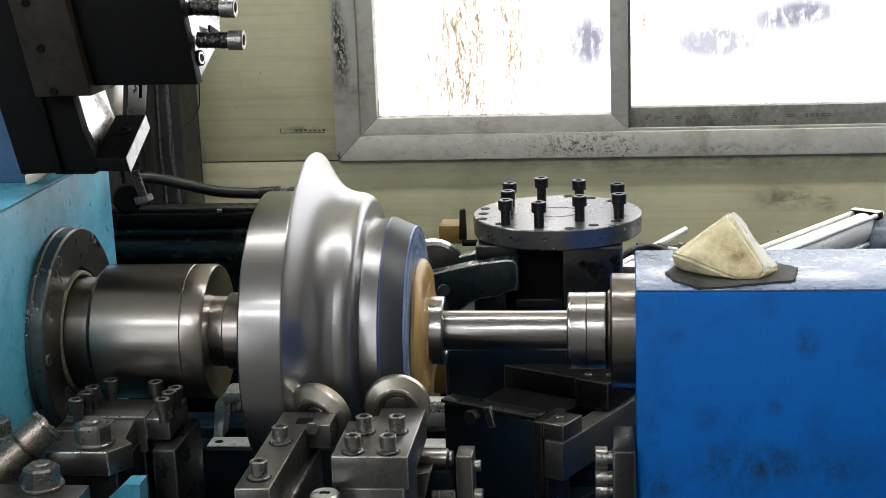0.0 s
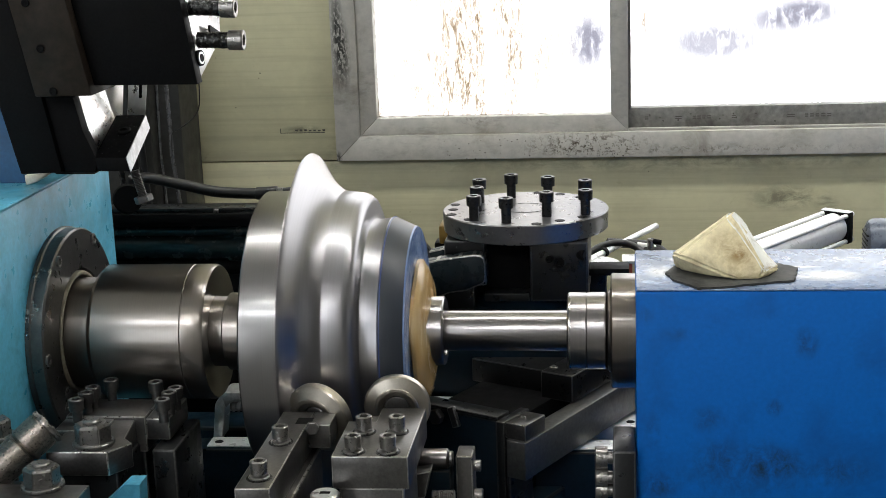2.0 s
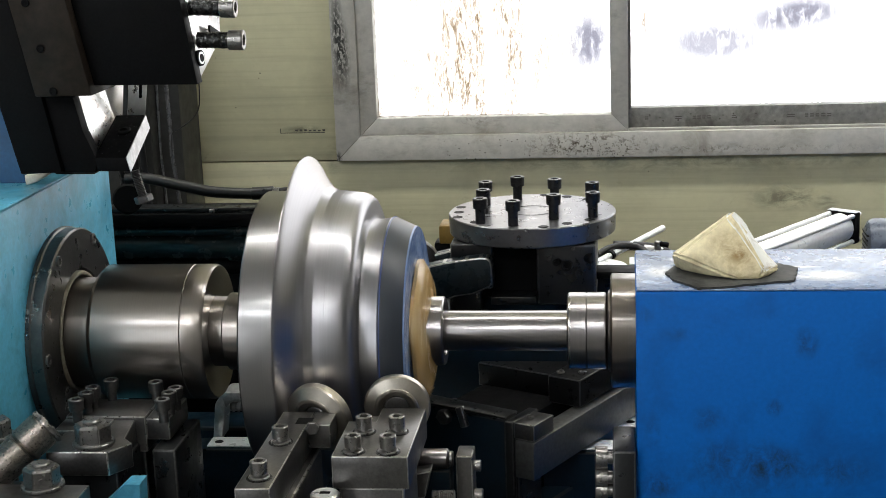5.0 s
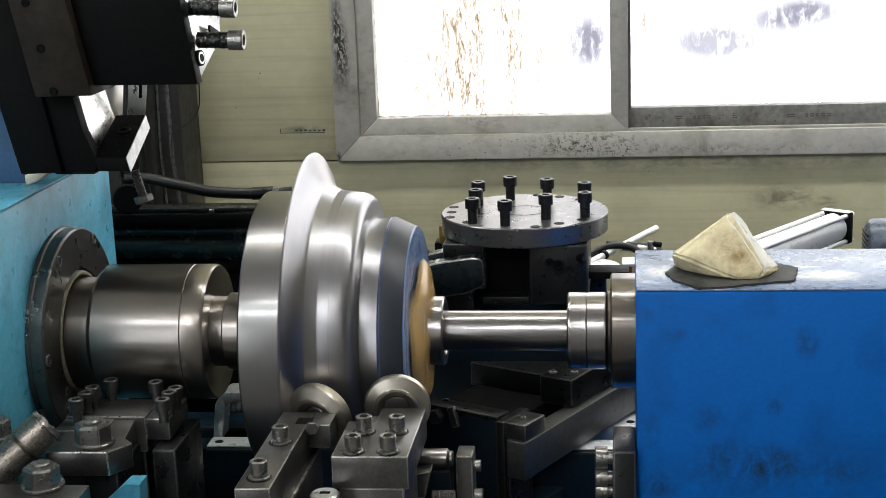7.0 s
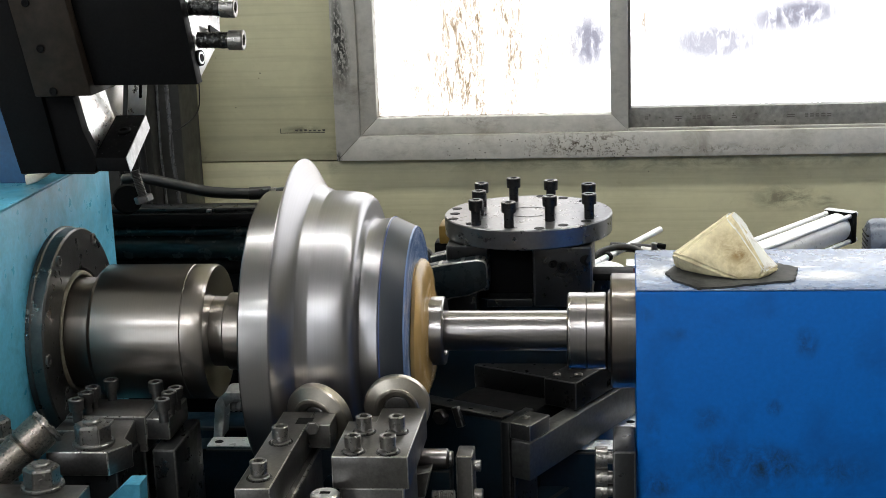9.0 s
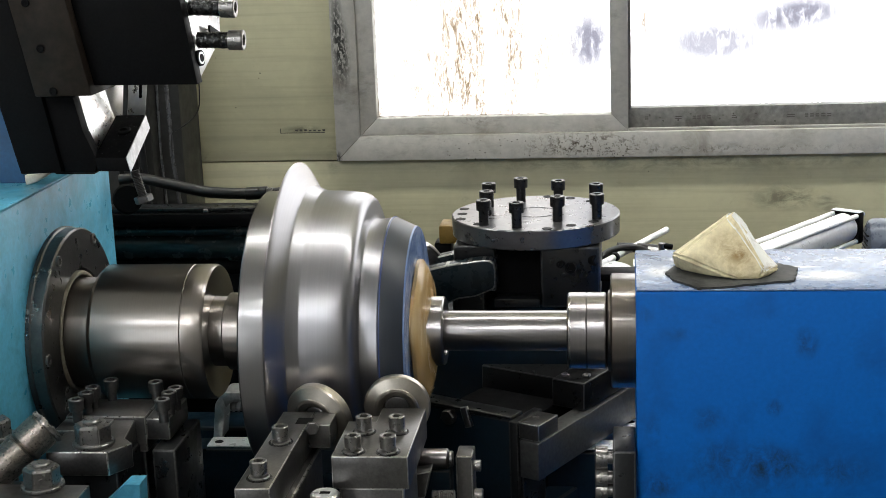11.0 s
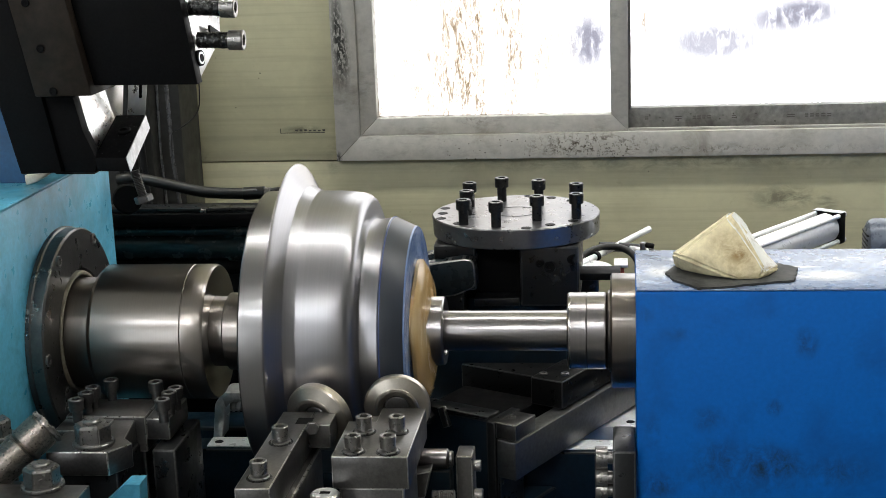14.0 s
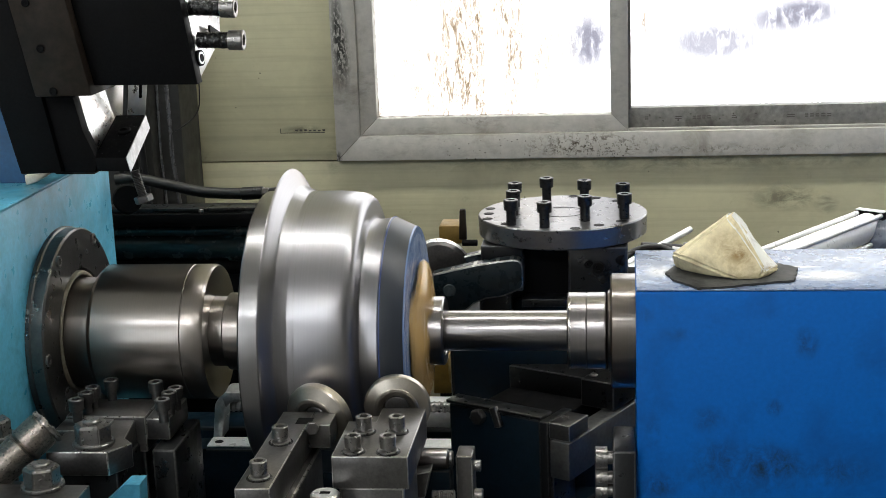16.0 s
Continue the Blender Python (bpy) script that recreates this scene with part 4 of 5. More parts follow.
for q, r in (((-0.0406, 0.3440, 1.0537), 0.009), ((-0.0568, 0.3440, 1.0594), 0.006)):
    part("cap_screw", bm_cap_screw(q, (-0.2, -1, 0.1), r, 0.012, 0.004, 0.005), BLACK, turret)
part("lock_screw", bm_cap_screw((-0.0199, 0.3600, 1.0645), (0.75, -0.6, -0.05), 0.0095, 0.011, 0.012, 0.006), BLACK, turret)
part("side_block", bm_box(-0.0993 + 0.08, -0.0141 + 0.0838, 0.37, 0.42, 1.0220, 1.0340, 0.002), BLACK, turret)
# forked arm with the forming roller
ARM = [(-0.3102, 1.0485), (-0.277, 1.0558), (-0.2402, 1.064), (-0.2037, 1.0694), (-0.181, 1.0722), (-0.170, 1.0712), (-0.164, 1.066), (-0.1621, 1.056), (-0.1621, 1.0299), (-0.1660, 1.023), (-0.1732, 1.0196), (-0.1962, 1.0103), (-0.2237, 1.0066), (-0.2422, 0.9991), (-0.2564, 0.9868), (-0.3126, 0.9851)]
part("arm_bracket", bm_box(-0.238, -0.185, 0.355, 0.45, 0.9685, 1.012, 0.003), DARKIRON, turret)
arm = part("roller_arm", bm_prism([(x, 0.32, z) for x, z in ARM], (0, 0.030, 0), 0.003), ARMPAINT, turret, "dark forked roller arm with chipped edges")
part("arm_web", bm_prism([(-0.218, 0.3502, 1.064), (-0.164, 0.3502, 1.066), (-0.164, 0.3502, 1.012), (-0.218, 0.3502, 1.008)], (0, 0.06, 0), 0.003), ARMPAINT, arm)
part("rear_fork", bm_prism([(x, 0.4105, z - 0.002) for x, z in ARM[:5]] + [(-0.166, 0.4105, 1.069), (-0.166, 0.4105, 1.02), (-0.235, 0.4105, 1.005), (-0.3126, 0.4105, 0.990)], (0, 0.022, 0), 0.003), ARMPAINT, arm)
part("arm_pin", bm_rod((-0.2827, 0.3195, 1.0210), (-0.2818, 0.3120, 1.0231), 0.011, 24, 0.002), ARMPAINT, arm)
part("arm_top", bm_box(PC.x - 0.13, PC.x - 0.062, 0.36, 0.42, 1.055, 1.086, 0.003), DARKIRON, turret)
RC = Vector((-0.3116, 0.4100, 1.0289))
rol = part("forming_roller", bm_place(bm_lathe([(-0.016, 0), (-0.016, 0.018), (-0.012, 0.020), (-0.010, 0.046), (-0.003, 0.0535), (0.003, 0.0535), (0.010, 0.046), (0.012, 0.02), (0.012, 0)], 72), Matrix.Translation(RC) @ pose(0, 0, 0, 0, 0, -78) @ Matrix.Scale(1.06, 4)), BLOCK, turret, "polished steel forming roller")
part("rim", bm_place(bm_lathe([(-0.006, 0.0512), (-0.003, 0.0541), (0.003, 0.0541), (0.006, 0.0512)], 72), Matrix.Translation(RC) @ pose(0, 0, 0, 0, 0, -78) @ Matrix.Scale(1.06, 4)), SILVER, rol, "bright rolling rim")

# yellow stand seen behind the carriage
stand = thing("yellow_stand", (-0.35, 0.62, 0), "yellow painted steel stand behind the carriage", "stand")
part("post", bm_box(-0.3343, -0.2908, 0.62, 0.68, 1.0274, 1.0609, 0.003), YELLOW, stand)
part("column", bm_box(-0.3447, -0.3136, 0.63, 0.67, 0.0, 1.0274, 0.003), BLACK, stand)
part("foot", bm_prism([(-0.3363, 0.5000, 0.8434), (-0.3122, 0.5000, 0.8434), (-0.3096, 0.5000, 0.8037), (-0.2795, 0.5000, 0.8038), (-0.2782, 0.5000, 0.7839), (-0.3385, 0.5000, 0.7837)], (0, 0.10, 0), 0.002), YELLOW, stand)
part("lever", bm_prism([(-0.2951, 0.6150, 1.0909), (-0.2848, 0.6150, 1.0919), (-0.2836, 0.6150, 1.0357), (-0.2979, 0.6150, 1.0358)], (0, 0.012, 0), 0.002), BROWN, stand)
part("pin", bm_rod((-0.2903, 0.6000, 1.0341), (-0.2628, 0.6000, 1.0338), 0.006, 14), BLACK, stand)

# motor behind the tailstock
motor = thing("motor", (0.6, 0.85, 0.62), "blue-grey finned electric motor behind the tailstock", "motor")
M0 = Vector((0.4518, 0.8500, 0.9705))
part("housing", bm_place(bm_lathe([(0, 0), (0, 0.028), (0.006, 0.040), (0.016, 0.045), (0.18, 0.045), (0.18, 0)], 56), Matrix.Translation(M0)), MOTORPAINT, motor)
for k in range(5):
    part("grille_bar", bm_box(M0.x - 0.0005, M0.x + 0.004, M0.y - 0.03, M0.y + 0.03, M0.z - 0.02 + 0.009 * k, M0.z - 0.017 + 0.009 * k, 0.0005), BLACK, motor)
part("foot", bm_box(M0.x + 0.02, M0.x + 0.16, M0.y - 0.05, M0.y + 0.05, 0.62, M0.z - 0.04, 0.004), NAVY, motor)

# ---- rear rail unit and hose, creeping to the left ----
tubes = thing("hydraulic_cylinder", (-0.75, 0.42, 0.62), "dark green-black hydraulic cylinder tubes behind the spindle", "hydraulic cylinder")
part("upper_tube", bm_rod((-1.3, 0.43, 1.100), (-0.44, 0.43, 1.098), 0.010, 24), TUBEPAINT, tubes)
part("main_tube", bm_rod((-1.3, 0.44, 1.070), (-0.44, 0.44, 1.068), 0.024, 40), TUBEPAINT, tubes)
part("lower_tube", bm_rod((-1.3, 0.43, 1.036), (-0.44, 0.43, 1.034), 0.012, 24), BLACK, tubes)
part("bracket", bm_box(-1.2, -0.46, 0.43, 0.50, 0.62, 1.03, 0.004), BLACK, tubes)
rail = thing("sliding_rail", (-0.7, 0.42, 1.11), "black sliding rail with a hydraulic hose fitted to it", "rail")
part("bar", bm_box(-1.1, -0.49, 0.405, 0.455, 1.112, 1.134, 0.002), BLACK, rail)
part("lip", bm_box(-1.1, -0.49, 0.415, 0.455, 1.1345, 1.142, 0.001), DARKIRON, rail)
part("set_screw", bm_join(bm_rod((-0.7140, 0.4200, 1.1258), (-0.7128, 0.4200, 1.1414), 0.005, 12), bm_rod((-0.7157, 0.4150, 1.1367), (-0.7069, 0.4150, 1.1366), 0.004, 12)), BOLT, rail)
part("hose", bm_pipe([(-0.8862, 0.5000, 1.1770), (-0.8502, 0.5000, 1.1785), (-0.7901, 0.5000, 1.1656), (-0.7302, 0.5000, 1.1528), (-0.6598, 0.5000, 1.1489)], 0.0098, 16, 8), RUBBER, rail, "black rubber hydraulic hose")
part("ferrule", bm_rod((-0.6618, 0.5000, 1.1489), (-0.6235, 0.5000, 1.1504), 0.0112, 24), DARKIRON, rail)
part("fitting", bm_hex((-0.6235, 0.5000, 1.1504), (1, 0, 0.02), 0.0095, 0.011), BOLT, rail)
part("elbow", bm_rod((-0.6154, 0.5000, 1.1513), (-0.5892, 0.5000, 1.1540), 0.007, 18), DARKIRON, rail)
part("elbow_foot", bm_box(-0.62, -0.55, 0.46, 0.53, 1.10, 1.15, 0.003), DARKIRON, rail)

# ---- slanting trim unit above the headstock ----
trim = thing("trim_slide", (-0.75, 0.05, 1.255), "black slanting trimming slide above the headstock", "tool slide")


def front(points, y0, y1, name, material, parent=trim, label="", bevel=0.002):
    return part(name, bm_prism([(x, y0, z) for x, z in points], (0, y1 - y0, 0), bevel), material, parent, label)


def flat(*pts):
    return [(p[0], p[2]) for p in pts]


front(flat((-0.7353, -0.0800, 1.5715), (-0.5797, -0.0800, 1.5668), (-0.5576, -0.0800, 1.4123), (-0.7065, -0.0800, 1.4139)), -0.08, -0.055, "slide_head", BLACK)
front(flat((-0.7448, -0.0550, 1.5705), (-0.6063, -0.0550, 1.5663), (-0.5879, -0.0550, 1.4323), (-0.7124, -0.0550, 1.4199)), -0.0545, 0.12, "slide_core", BLACK)
part("end_plate", bm_prism([(-0.5847, -0.0560, 1.5657), (-0.5636, -0.0560, 1.4116), (-0.5527, 0.0300, 1.4620), (-0.5487, 0.0300, 1.5602)], (-0.02, 0, 0.004), 0.0008), SILVER, trim, "bright milled end plate")
front(flat((-0.8075, -0.1000, 1.5747), (-0.7291, -0.1000, 1.5724), (-0.6965, -0.1000, 1.4029), (-0.7741, -0.1000, 1.4029)), -0.10, 0.0, "way_cover", BROWN, trim, "brown-black way cover plate")
front([(-0.8514, 1.5745), (-0.8087, 1.5732), (-0.7586, 1.2952), (-0.8173, 1.2938), (-0.8373, 1.3826)], -0.07, 0.10, "way", BLACK)
front([(-0.8100, 1.4531), (-0.7801, 1.3977), (-0.7374, 1.3968), (-0.7282, 1.3521), (-0.7115, 1.3099), (-0.7146, 1.2927), (-0.7706, 1.2935)], -0.06, -0.037, "carrier", BLACK)
part("bright_way", bm_prism([(-0.7488, -0.0350, 1.4068), (-0.7469, -0.0350, 1.3936), (-0.7377, -0.0350, 1.3467), (-0.7223, -0.0350, 1.3056), (-0.7191, 0.0500, 1.3465), (-0.7322, 0.0500, 1.3952)], (-0.012, 0.016, 0), 0.0006), STAINEDWAY, trim, "bright ground way with brown stain")
part("bright_plate", bm_prism([(-0.7360, 0.0500, 1.4072), (-0.7230, 0.0500, 1.3489), (-0.7188, 0.0800, 1.3499), (-0.7124, 0.0800, 1.4029)], (-0.01, 0.016, 0), 0.0006), SILVER, trim, "bright ground plate")
part("slotted_plate", bm_prism([(-0.6981, 0.0600, 1.4051), (-0.7049, 0.0600, 1.3470), (-0.6869, 0.0850, 1.3478), (-0.6790, 0.0850, 1.4015)], (-0.006, 0.016, 0), 0.0006), SILVER, trim, "bright slotted plate")
part("slot", bm_prism([(-0.6852, 0.0660, 1.4041), (-0.6876, 0.0660, 1.3767), (-0.6837, 0.0670, 1.3764), (-0.6806, 0.0670, 1.4038)], (-0.001, 0.003, 0), 0), BLACK, trim)
for q in ((-0.7743, -0.1000, 1.5266), (-0.7597, -0.1000, 1.4667), (-0.7477, -0.1000, 1.4099)):
    part("cap_screw", bm_cap_screw(q, (0, -1, 0), 0.0055, 0.002, 0.001, 0.003), BLACK, trim)
# stop block with a bright side, its adjusting screw below
SB = [Vector(p) for p in ((-0.7159, -0.0600, 1.3138), (-0.6715, -0.0600, 1.3131), (-0.6760, 0.0500, 1.3553), (-0.7183, 0.0500, 1.3553))]
SD = Vector((-0.6669, -0.0600, 1.2936)) - SB[1]
part("stop_block", bm_prism(SB, SD, 0.0012), BLACK, trim, "oily black stop block")
way = Vector((0.0012, 0, 0))
part("bright_side", bm_prism([SB[1] + way * 0.4, SB[2] + way * 0.4, SB[2] + SD + way * 0.4, SB[1] + SD + way * 0.4], way, 0), CASTALU, trim, "bright milled side")
mid = (SB[0] + SB[1] + SB[2] + SB[3]) / 4
part("stop_screw", bm_cap_screw(mid + Vector((0.002, 0.012, 0)), (SB[1] - SB[0]).cross(SB[3] - SB[0]), 0.010, 0.006, 0.002, 0.006), BLACK, trim)
A0, A1 = Vector((-0.6740, -0.0200, 1.2877)), Vector((-0.6644, -0.0200, 1.2493))
part("adjusting_screw", bm_thread(A0, A1, 0.0065, 0.0022), BLOCK, trim)
part("screw_head", bm_hex(A1 - (A1 - A0).normalized() * 0.003, A1 - A0, 0.0135, 0.010, 20), BLOCK, trim)
for q, e in ((Vector((-0.5710, -0.045, 1.5106)), Vector((-0.5086, -0.045, 1.5089))), (Vector((-0.5629, -0.045, 1.4675)), Vector((-0.5002, -0.045, 1.4659)))):
    way = (e - q).normalized()
    screw = part("cap_screw", bm_cap_screw(q, way, 0.0138, 0.020, (e - q).length - 0.020, 0.0095), BOLT, trim, "socket cap screw")
    grease = bm_rod((0, 0, 0), (1, 0, 0), 1, 24, 0)
    bmesh.ops.subdivide_edges(grease, edges=[g for g in grease.edges if abs(g.verts[0].co.x - g.verts[1].co.x) > 0.1], cuts=28)
    span = (e - q).length - 0.0205
    for v in grease.verts:
        r = 0.0108 * (1 + 0.16 * noise.noise(Vector((v.co.x * 9, v.co.y * 2.2 + q.x * 90, v.co.z * 2.2))) + 0.05 * math.sin(v.co.x * 75)) * (1 if v.co.yz.length > 0.5 else 0)
        a = math.atan2(v.co.z, v.co.y)
        v.co = Vector((v.co.x * span, r * math.cos(a), r * math.sin(a)))
    grease.transform(Matrix.Translation(q) @ way.to_track_quat("X", "Z").to_matrix().to_4x4())
    part("oily_shank", grease, OILBLACK, screw, "shank caked in black grease", 60)
EW = Vector((0.98, -0.18, 0.10)).normalized()
EP = Vector((-0.5607, -0.0520, 1.4443))
# small dark triangle on the end plate
part("dark_wedge", bm_prism([(-0.5548, -0.0120, 1.4846), (-0.5541, -0.0120, 1.4724), (-0.5508, 0.0280, 1.4701)], (-0.003, 0, 0), 0), BLACK, trim, "dark wedge-shaped patch")
for size, depth, look_of in ((0.0108, 0.0030, BLACK), (0.0082, 0.0036, SILVER), (0.0056, 0.0042, BLACK)):
    part("pin_hole", bm_rod(EP - EW * 0.002, EP + EW * depth, size, 24, 0.0003), look_of, trim)
front([(-0.7757, 1.3121), (-0.7200, 1.3104), (-0.7200, 1.2886), (-0.7772, 1.2893)], -0.05, 0.06, "carrier_foot", BLACK)
part("guide_wheel", bm_rod((-0.7913, 0.2800, 1.1870), (-0.8017, 0.3100, 1.1809), 0.024, 32, 0.003), BLACK, tubes)
part("wheel_bracket", bm_rod((-0.8017, 0.3100, 1.1809), (-0.8503, 0.4500, 1.1525), 0.008, 12), BLACK, tubes)
chips = []
for _ in range(34):
    u, v = rng.random(), rng.random() ** 0.7
    p = SB[0].lerp(SB[1], u).lerp(SB[3].lerp(SB[2], u), v) - SD.normalized() * 0.0008
    e = rng.uniform(0.0002, 0.0006)
    chips.append(bm_box(p.x - e, p.x + e, p.y - e, p.y + e, p.z - e * 0.5, p.z + e * 0.6, 0))
part("metal_chips", bm_join(*chips), GREY, trim)["kind"] = "stuff"
panel = thing("blue_side_panel", (-0.95, 0.2, 1.255), "dark blue slanting machine panel", "panel")
part("panel", bm_prism([(-0.8832, 0.0000, 1.4561), (-0.8578, 0.0000, 1.3727), (-0.8399, 0.0000, 1.2605), (-0.9051, 0.0000, 1.2613)], (0, 0.03, 0), 0), PANELBLUE, panel)
rag = thing("rag", (-0.82, 0.16, 1.255), "crumpled cream rag on the headstock", "rag")
part("cloth", bm_prism([(-0.8365, -0.0150, 1.2826), (-0.8115, -0.0150, 1.2847), (-0.8013, -0.0150, 1.2966), (-0.7983, -0.0150, 1.2853), (-0.8177, -0.0150, 1.2727), (-0.8357, -0.0150, 1.2665)], (0, 0.03, 0), 0.003), CLOTH, rag)

# ---- front tooling: idle rollers on their holders ----


def front_roller(centre, turn, parent, tip, size=1.0):
    m = Matrix.Translation(centre) @ pose(0, 0, 0, 0, 0, -90 + turn) @ pose(0, 0, 0, 0, tip, 0) @ Matrix.Scale(size, 4)
    r = part("roller", bm_place(bm_lathe([(-0.016, 0), (-0.016, 0.030), (-0.012, 0.038), (-0.006, 0.0455), (0.0, 0.0462), (0.0045, 0.0458), (0.0065, 0.0440), (0.0110, 0.0310), (0.0125, 0.0300), (0.0125, 0.0265), (0.0105, 0.0250), (0.0085, 0.0190), (0.002, 0.018), (0.002, 0.0)], 72), m), ROLLER, parent, "polished steel roller", 14)
    part("axle", bm_place(bm_rod((0.001, 0, 0), (0.008, 0, 0), 0.0172, 24), m), BLOCK, r)


def bolt_on(x, y, z, parent, r=0.0098, h=0.015, up=0.004):
    # The black disc paints the shaded recess round the washer.
    part("recess_shade", bm_rod((x, y, z), (x, y, z + 0.0008), r * 1.5, 24, 0.0002), OILBLACK, parent)
    part("washer", bm_rod((x, y, z + 0.0006), (x, y, z + 0.0030), r * 1.22, 24, 0.0006), BOLT, parent)
    part("cap_screw", bm_cap_screw((x, y, z + 0.002), (0, 0, 1), r, h, up, r * 0.6), BOLT, parent)


ZT = 1.020
holder = thing("roller_holder", (-0.41, -0.38, 0.62), "dark steel bar holder with a polished roller", "roller holder", "front rollers")
part("bar", bm_box(-0.4285, -0.3885, -0.501, -0.252, ZT - 0.040, ZT, 0.0015), BLOCK, holder)
part("bar_foot", bm_box(-0.4265, -0.380, -0.47, -0.262, 0.62, ZT - 0.041, 0.003), BLOCK, holder)
part("cheek", bm_box(-0.388, -0.360, -0.300, -0.252, ZT - 0.03, ZT, 0.0015), BLOCK, holder)
part("slot", bm_box(-0.4038, -0.3844, -0.2975, -0.2751, 1.012, 1.0203, 0), BLACK, holder)
part("clamp_nut", bm_hex((-0.3801, -0.3100, 1.0203), (0.25, -1, 0.1), 0.0085, 0.008), BLOCK, holder)
for q in ((-0.4076, -0.3596, 1.0200), (-0.4073, -0.4699, 1.0200)):
    bolt_on(q[0], q[1], ZT, holder)
front_roller(((-0.3860, -0.2350, 1.0068)), -22, holder, 10)

block = thing("roller_holder", (-0.30, -0.33, 0.62), "heavy dark steel holder block with four cap screws and a roller", "roller holder", "front rollers")
part("block", bm_prism([(-0.3392, -0.4033, 0.98), (-0.2494, -0.4033, 0.98), (-0.2494, -0.237, 0.98), (-0.3050, -0.237, 0.98), (-0.3050, -0.285, 0.98), (-0.3392, -0.285, 0.98)], (0, 0, ZT - 0.98), 0.0015), BLOCK, block)
part("base", bm_box(-0.333, -0.256, -0.396, -0.29, 0.62, 0.979, 0.003), BLOCK, block)
part("roller_seat", bm_box(-0.315, -0.270, -0.284, -0.255, 0.985, 1.016, 0.002), BLOCK, block)
for q in ((-0.3131, -0.3235, 1.0200), (-0.2734, -0.3227, 1.0200), (-0.3154, -0.3885, 1.0200), (-0.2744, -0.3876, 1.0200)):
    bolt_on(q[0], q[1], ZT, block)
front_roller(((-0.2890, -0.2150, 1.0150)), 2, block, 6, 0.92)

pin = thing("locating_pin", (-0.32, -0.45, 0.62), "pale steel locating pin with a slotted top", "pin")
part("pin", bm_rod((-0.3433, -0.4264, 0.62), (-0.3433, -0.4264, 0.985), 0.0172, 32, 0.002), SILVER, pin)
part("slot", bm_box(-0.3433 - 0.006, -0.3433 + 0.006, -0.4264 - 0.003, -0.4264 + 0.003, 0.983, 0.9856, 0.0003), BLACK, pin)

# front actuator: chromed rod, nut block, springs
act = thing("front_actuator", (-0.24, -0.22, 0.62), "chromed rod actuator with a dark clamp block", "actuator")
part("chrome_rod", bm_rod((-0.2713, -0.2000, 0.9377), (-0.2273, -0.2000, 0.9382), 0.0135, 28, 0.002), SHAFT, act)
part("rod_end", bm_rod((-0.2273, -0.2000, 0.9382), (-0.2221, -0.2000, 0.9382), 0.0105, 24, 0.001), BOLT, act)
part("clamp", bm_box(-0.2168, -0.1951, -0.22, -0.18, 0.62, 0.9493, 0.002), BLOCK, act)
part("cap_screw", bm_cap_screw((-0.1970, -0.2050, 0.9312), (1, 0, 0), 0.0075, 0.009, 0.002, 0.004), BOLT, act)
part("cap_screw", bm_cap_screw((-0.1983, -0.2050, 0.8908), (1, 0, 0), 0.0085, 0.012, 0.002, 0.004), BOLT, act)
part("side_block", bm_prism([(-0.2726, -0.2400, 0.9000), (-0.2712, -0.2400, 0.9322), (-0.2465, -0.2400, 0.9363), (-0.2552, -0.2400, 0.9002)], (0, 0.05, 0), 0.0015), BLOCK, act)
part("threaded_rod", bm_thread((-0.2442, -0.2500, 0.9076), (-0.2155, -0.2500, 0.9080), 0.008, 0.0025), BOLT, act)
part("support", bm_box(-0.2682, -0.2241, -0.215, -0.185, 0.62, 0.9271, 0.002), NAVY, act)

# ---- front left clamps ----
clamp = thing("strap_clamp", (-0.69, -0.25, 0.62), "oily dark steel strap clamp with a large hexagon bolt", "clamp", "strap clamps")
Z2 = 0.980
part("strap", bm_prism([(-0.7275, -0.2954, Z2 - 0.032), (-0.6470, -0.2954, Z2 - 0.032), (-0.625, -0.262, Z2 - 0.032), (-0.640, -0.245, Z2 - 0.032), (-0.6560, -0.128, Z2 - 0.032), (-0.7275, -0.128, Z2 - 0.032)], (0, 0, 0.032), 0.0016), BLOCK, clamp)
part("riser", bm_box(-0.72, -0.645, -0.27, -0.135, 0.62, Z2 - 0.0325, 0.003), DARKIRON, clamp)
q = Vector((-0.6742, -0.2666, 0.9800))
part("washer", bm_rod((q.x, q.y, Z2), (q.x, q.y, Z2 + 0.005), 0.0265, 36, 0.001), BOLT, clamp)
part("hex_bolt", bm_hex((q.x, q.y, Z2 + 0.005), (0, 0, 1), 0.0235, 0.024, 8), BOLT, clamp)
part("stud_end", bm_rod((q.x, q.y, Z2 + 0.028), (q.x, q.y, Z2 + 0.034), 0.0115, 24, 0.002), BOLT, clamp)
low = thing("strap_clamp", (-0.71, -0.40, 0.62), "oily dark steel strap clamp with a hexagon bolt", "clamp", "strap clamps")
Z3 = 0.965
part("strap", bm_box(-0.80, -0.6465, -0.52, -0.3636, Z3 - 0.04, Z3, 0.0016), BLOCK, low)
part("riser", bm_box(-0.79, -0.6534, -0.50, -0.3673, 0.62, Z3 - 0.0405, 0.003), DARKIRON, low)
q = Vector((-0.7022, -0.3721, 0.9650))
part("washer", bm_rod((q.x, q.y, Z3), (q.x, q.y, Z3 + 0.005), 0.0265, 36, 0.001), BOLT, low)
part("hex_bolt", bm_hex((q.x, q.y, Z3 + 0.005), (0, 0, 1), 0.0225, 0.023, 22), BOLT, low)
part("stud_end", bm_rod((q.x, q.y, Z3 + 0.027), (q.x, q.y, Z3 + 0.032), 0.011, 24, 0.002), BOLT, low)
nut = thing("strap_clamp", (-0.79, -0.32, 0.62), "steel hexagon nut on a clamp", "clamp", "strap clamps")
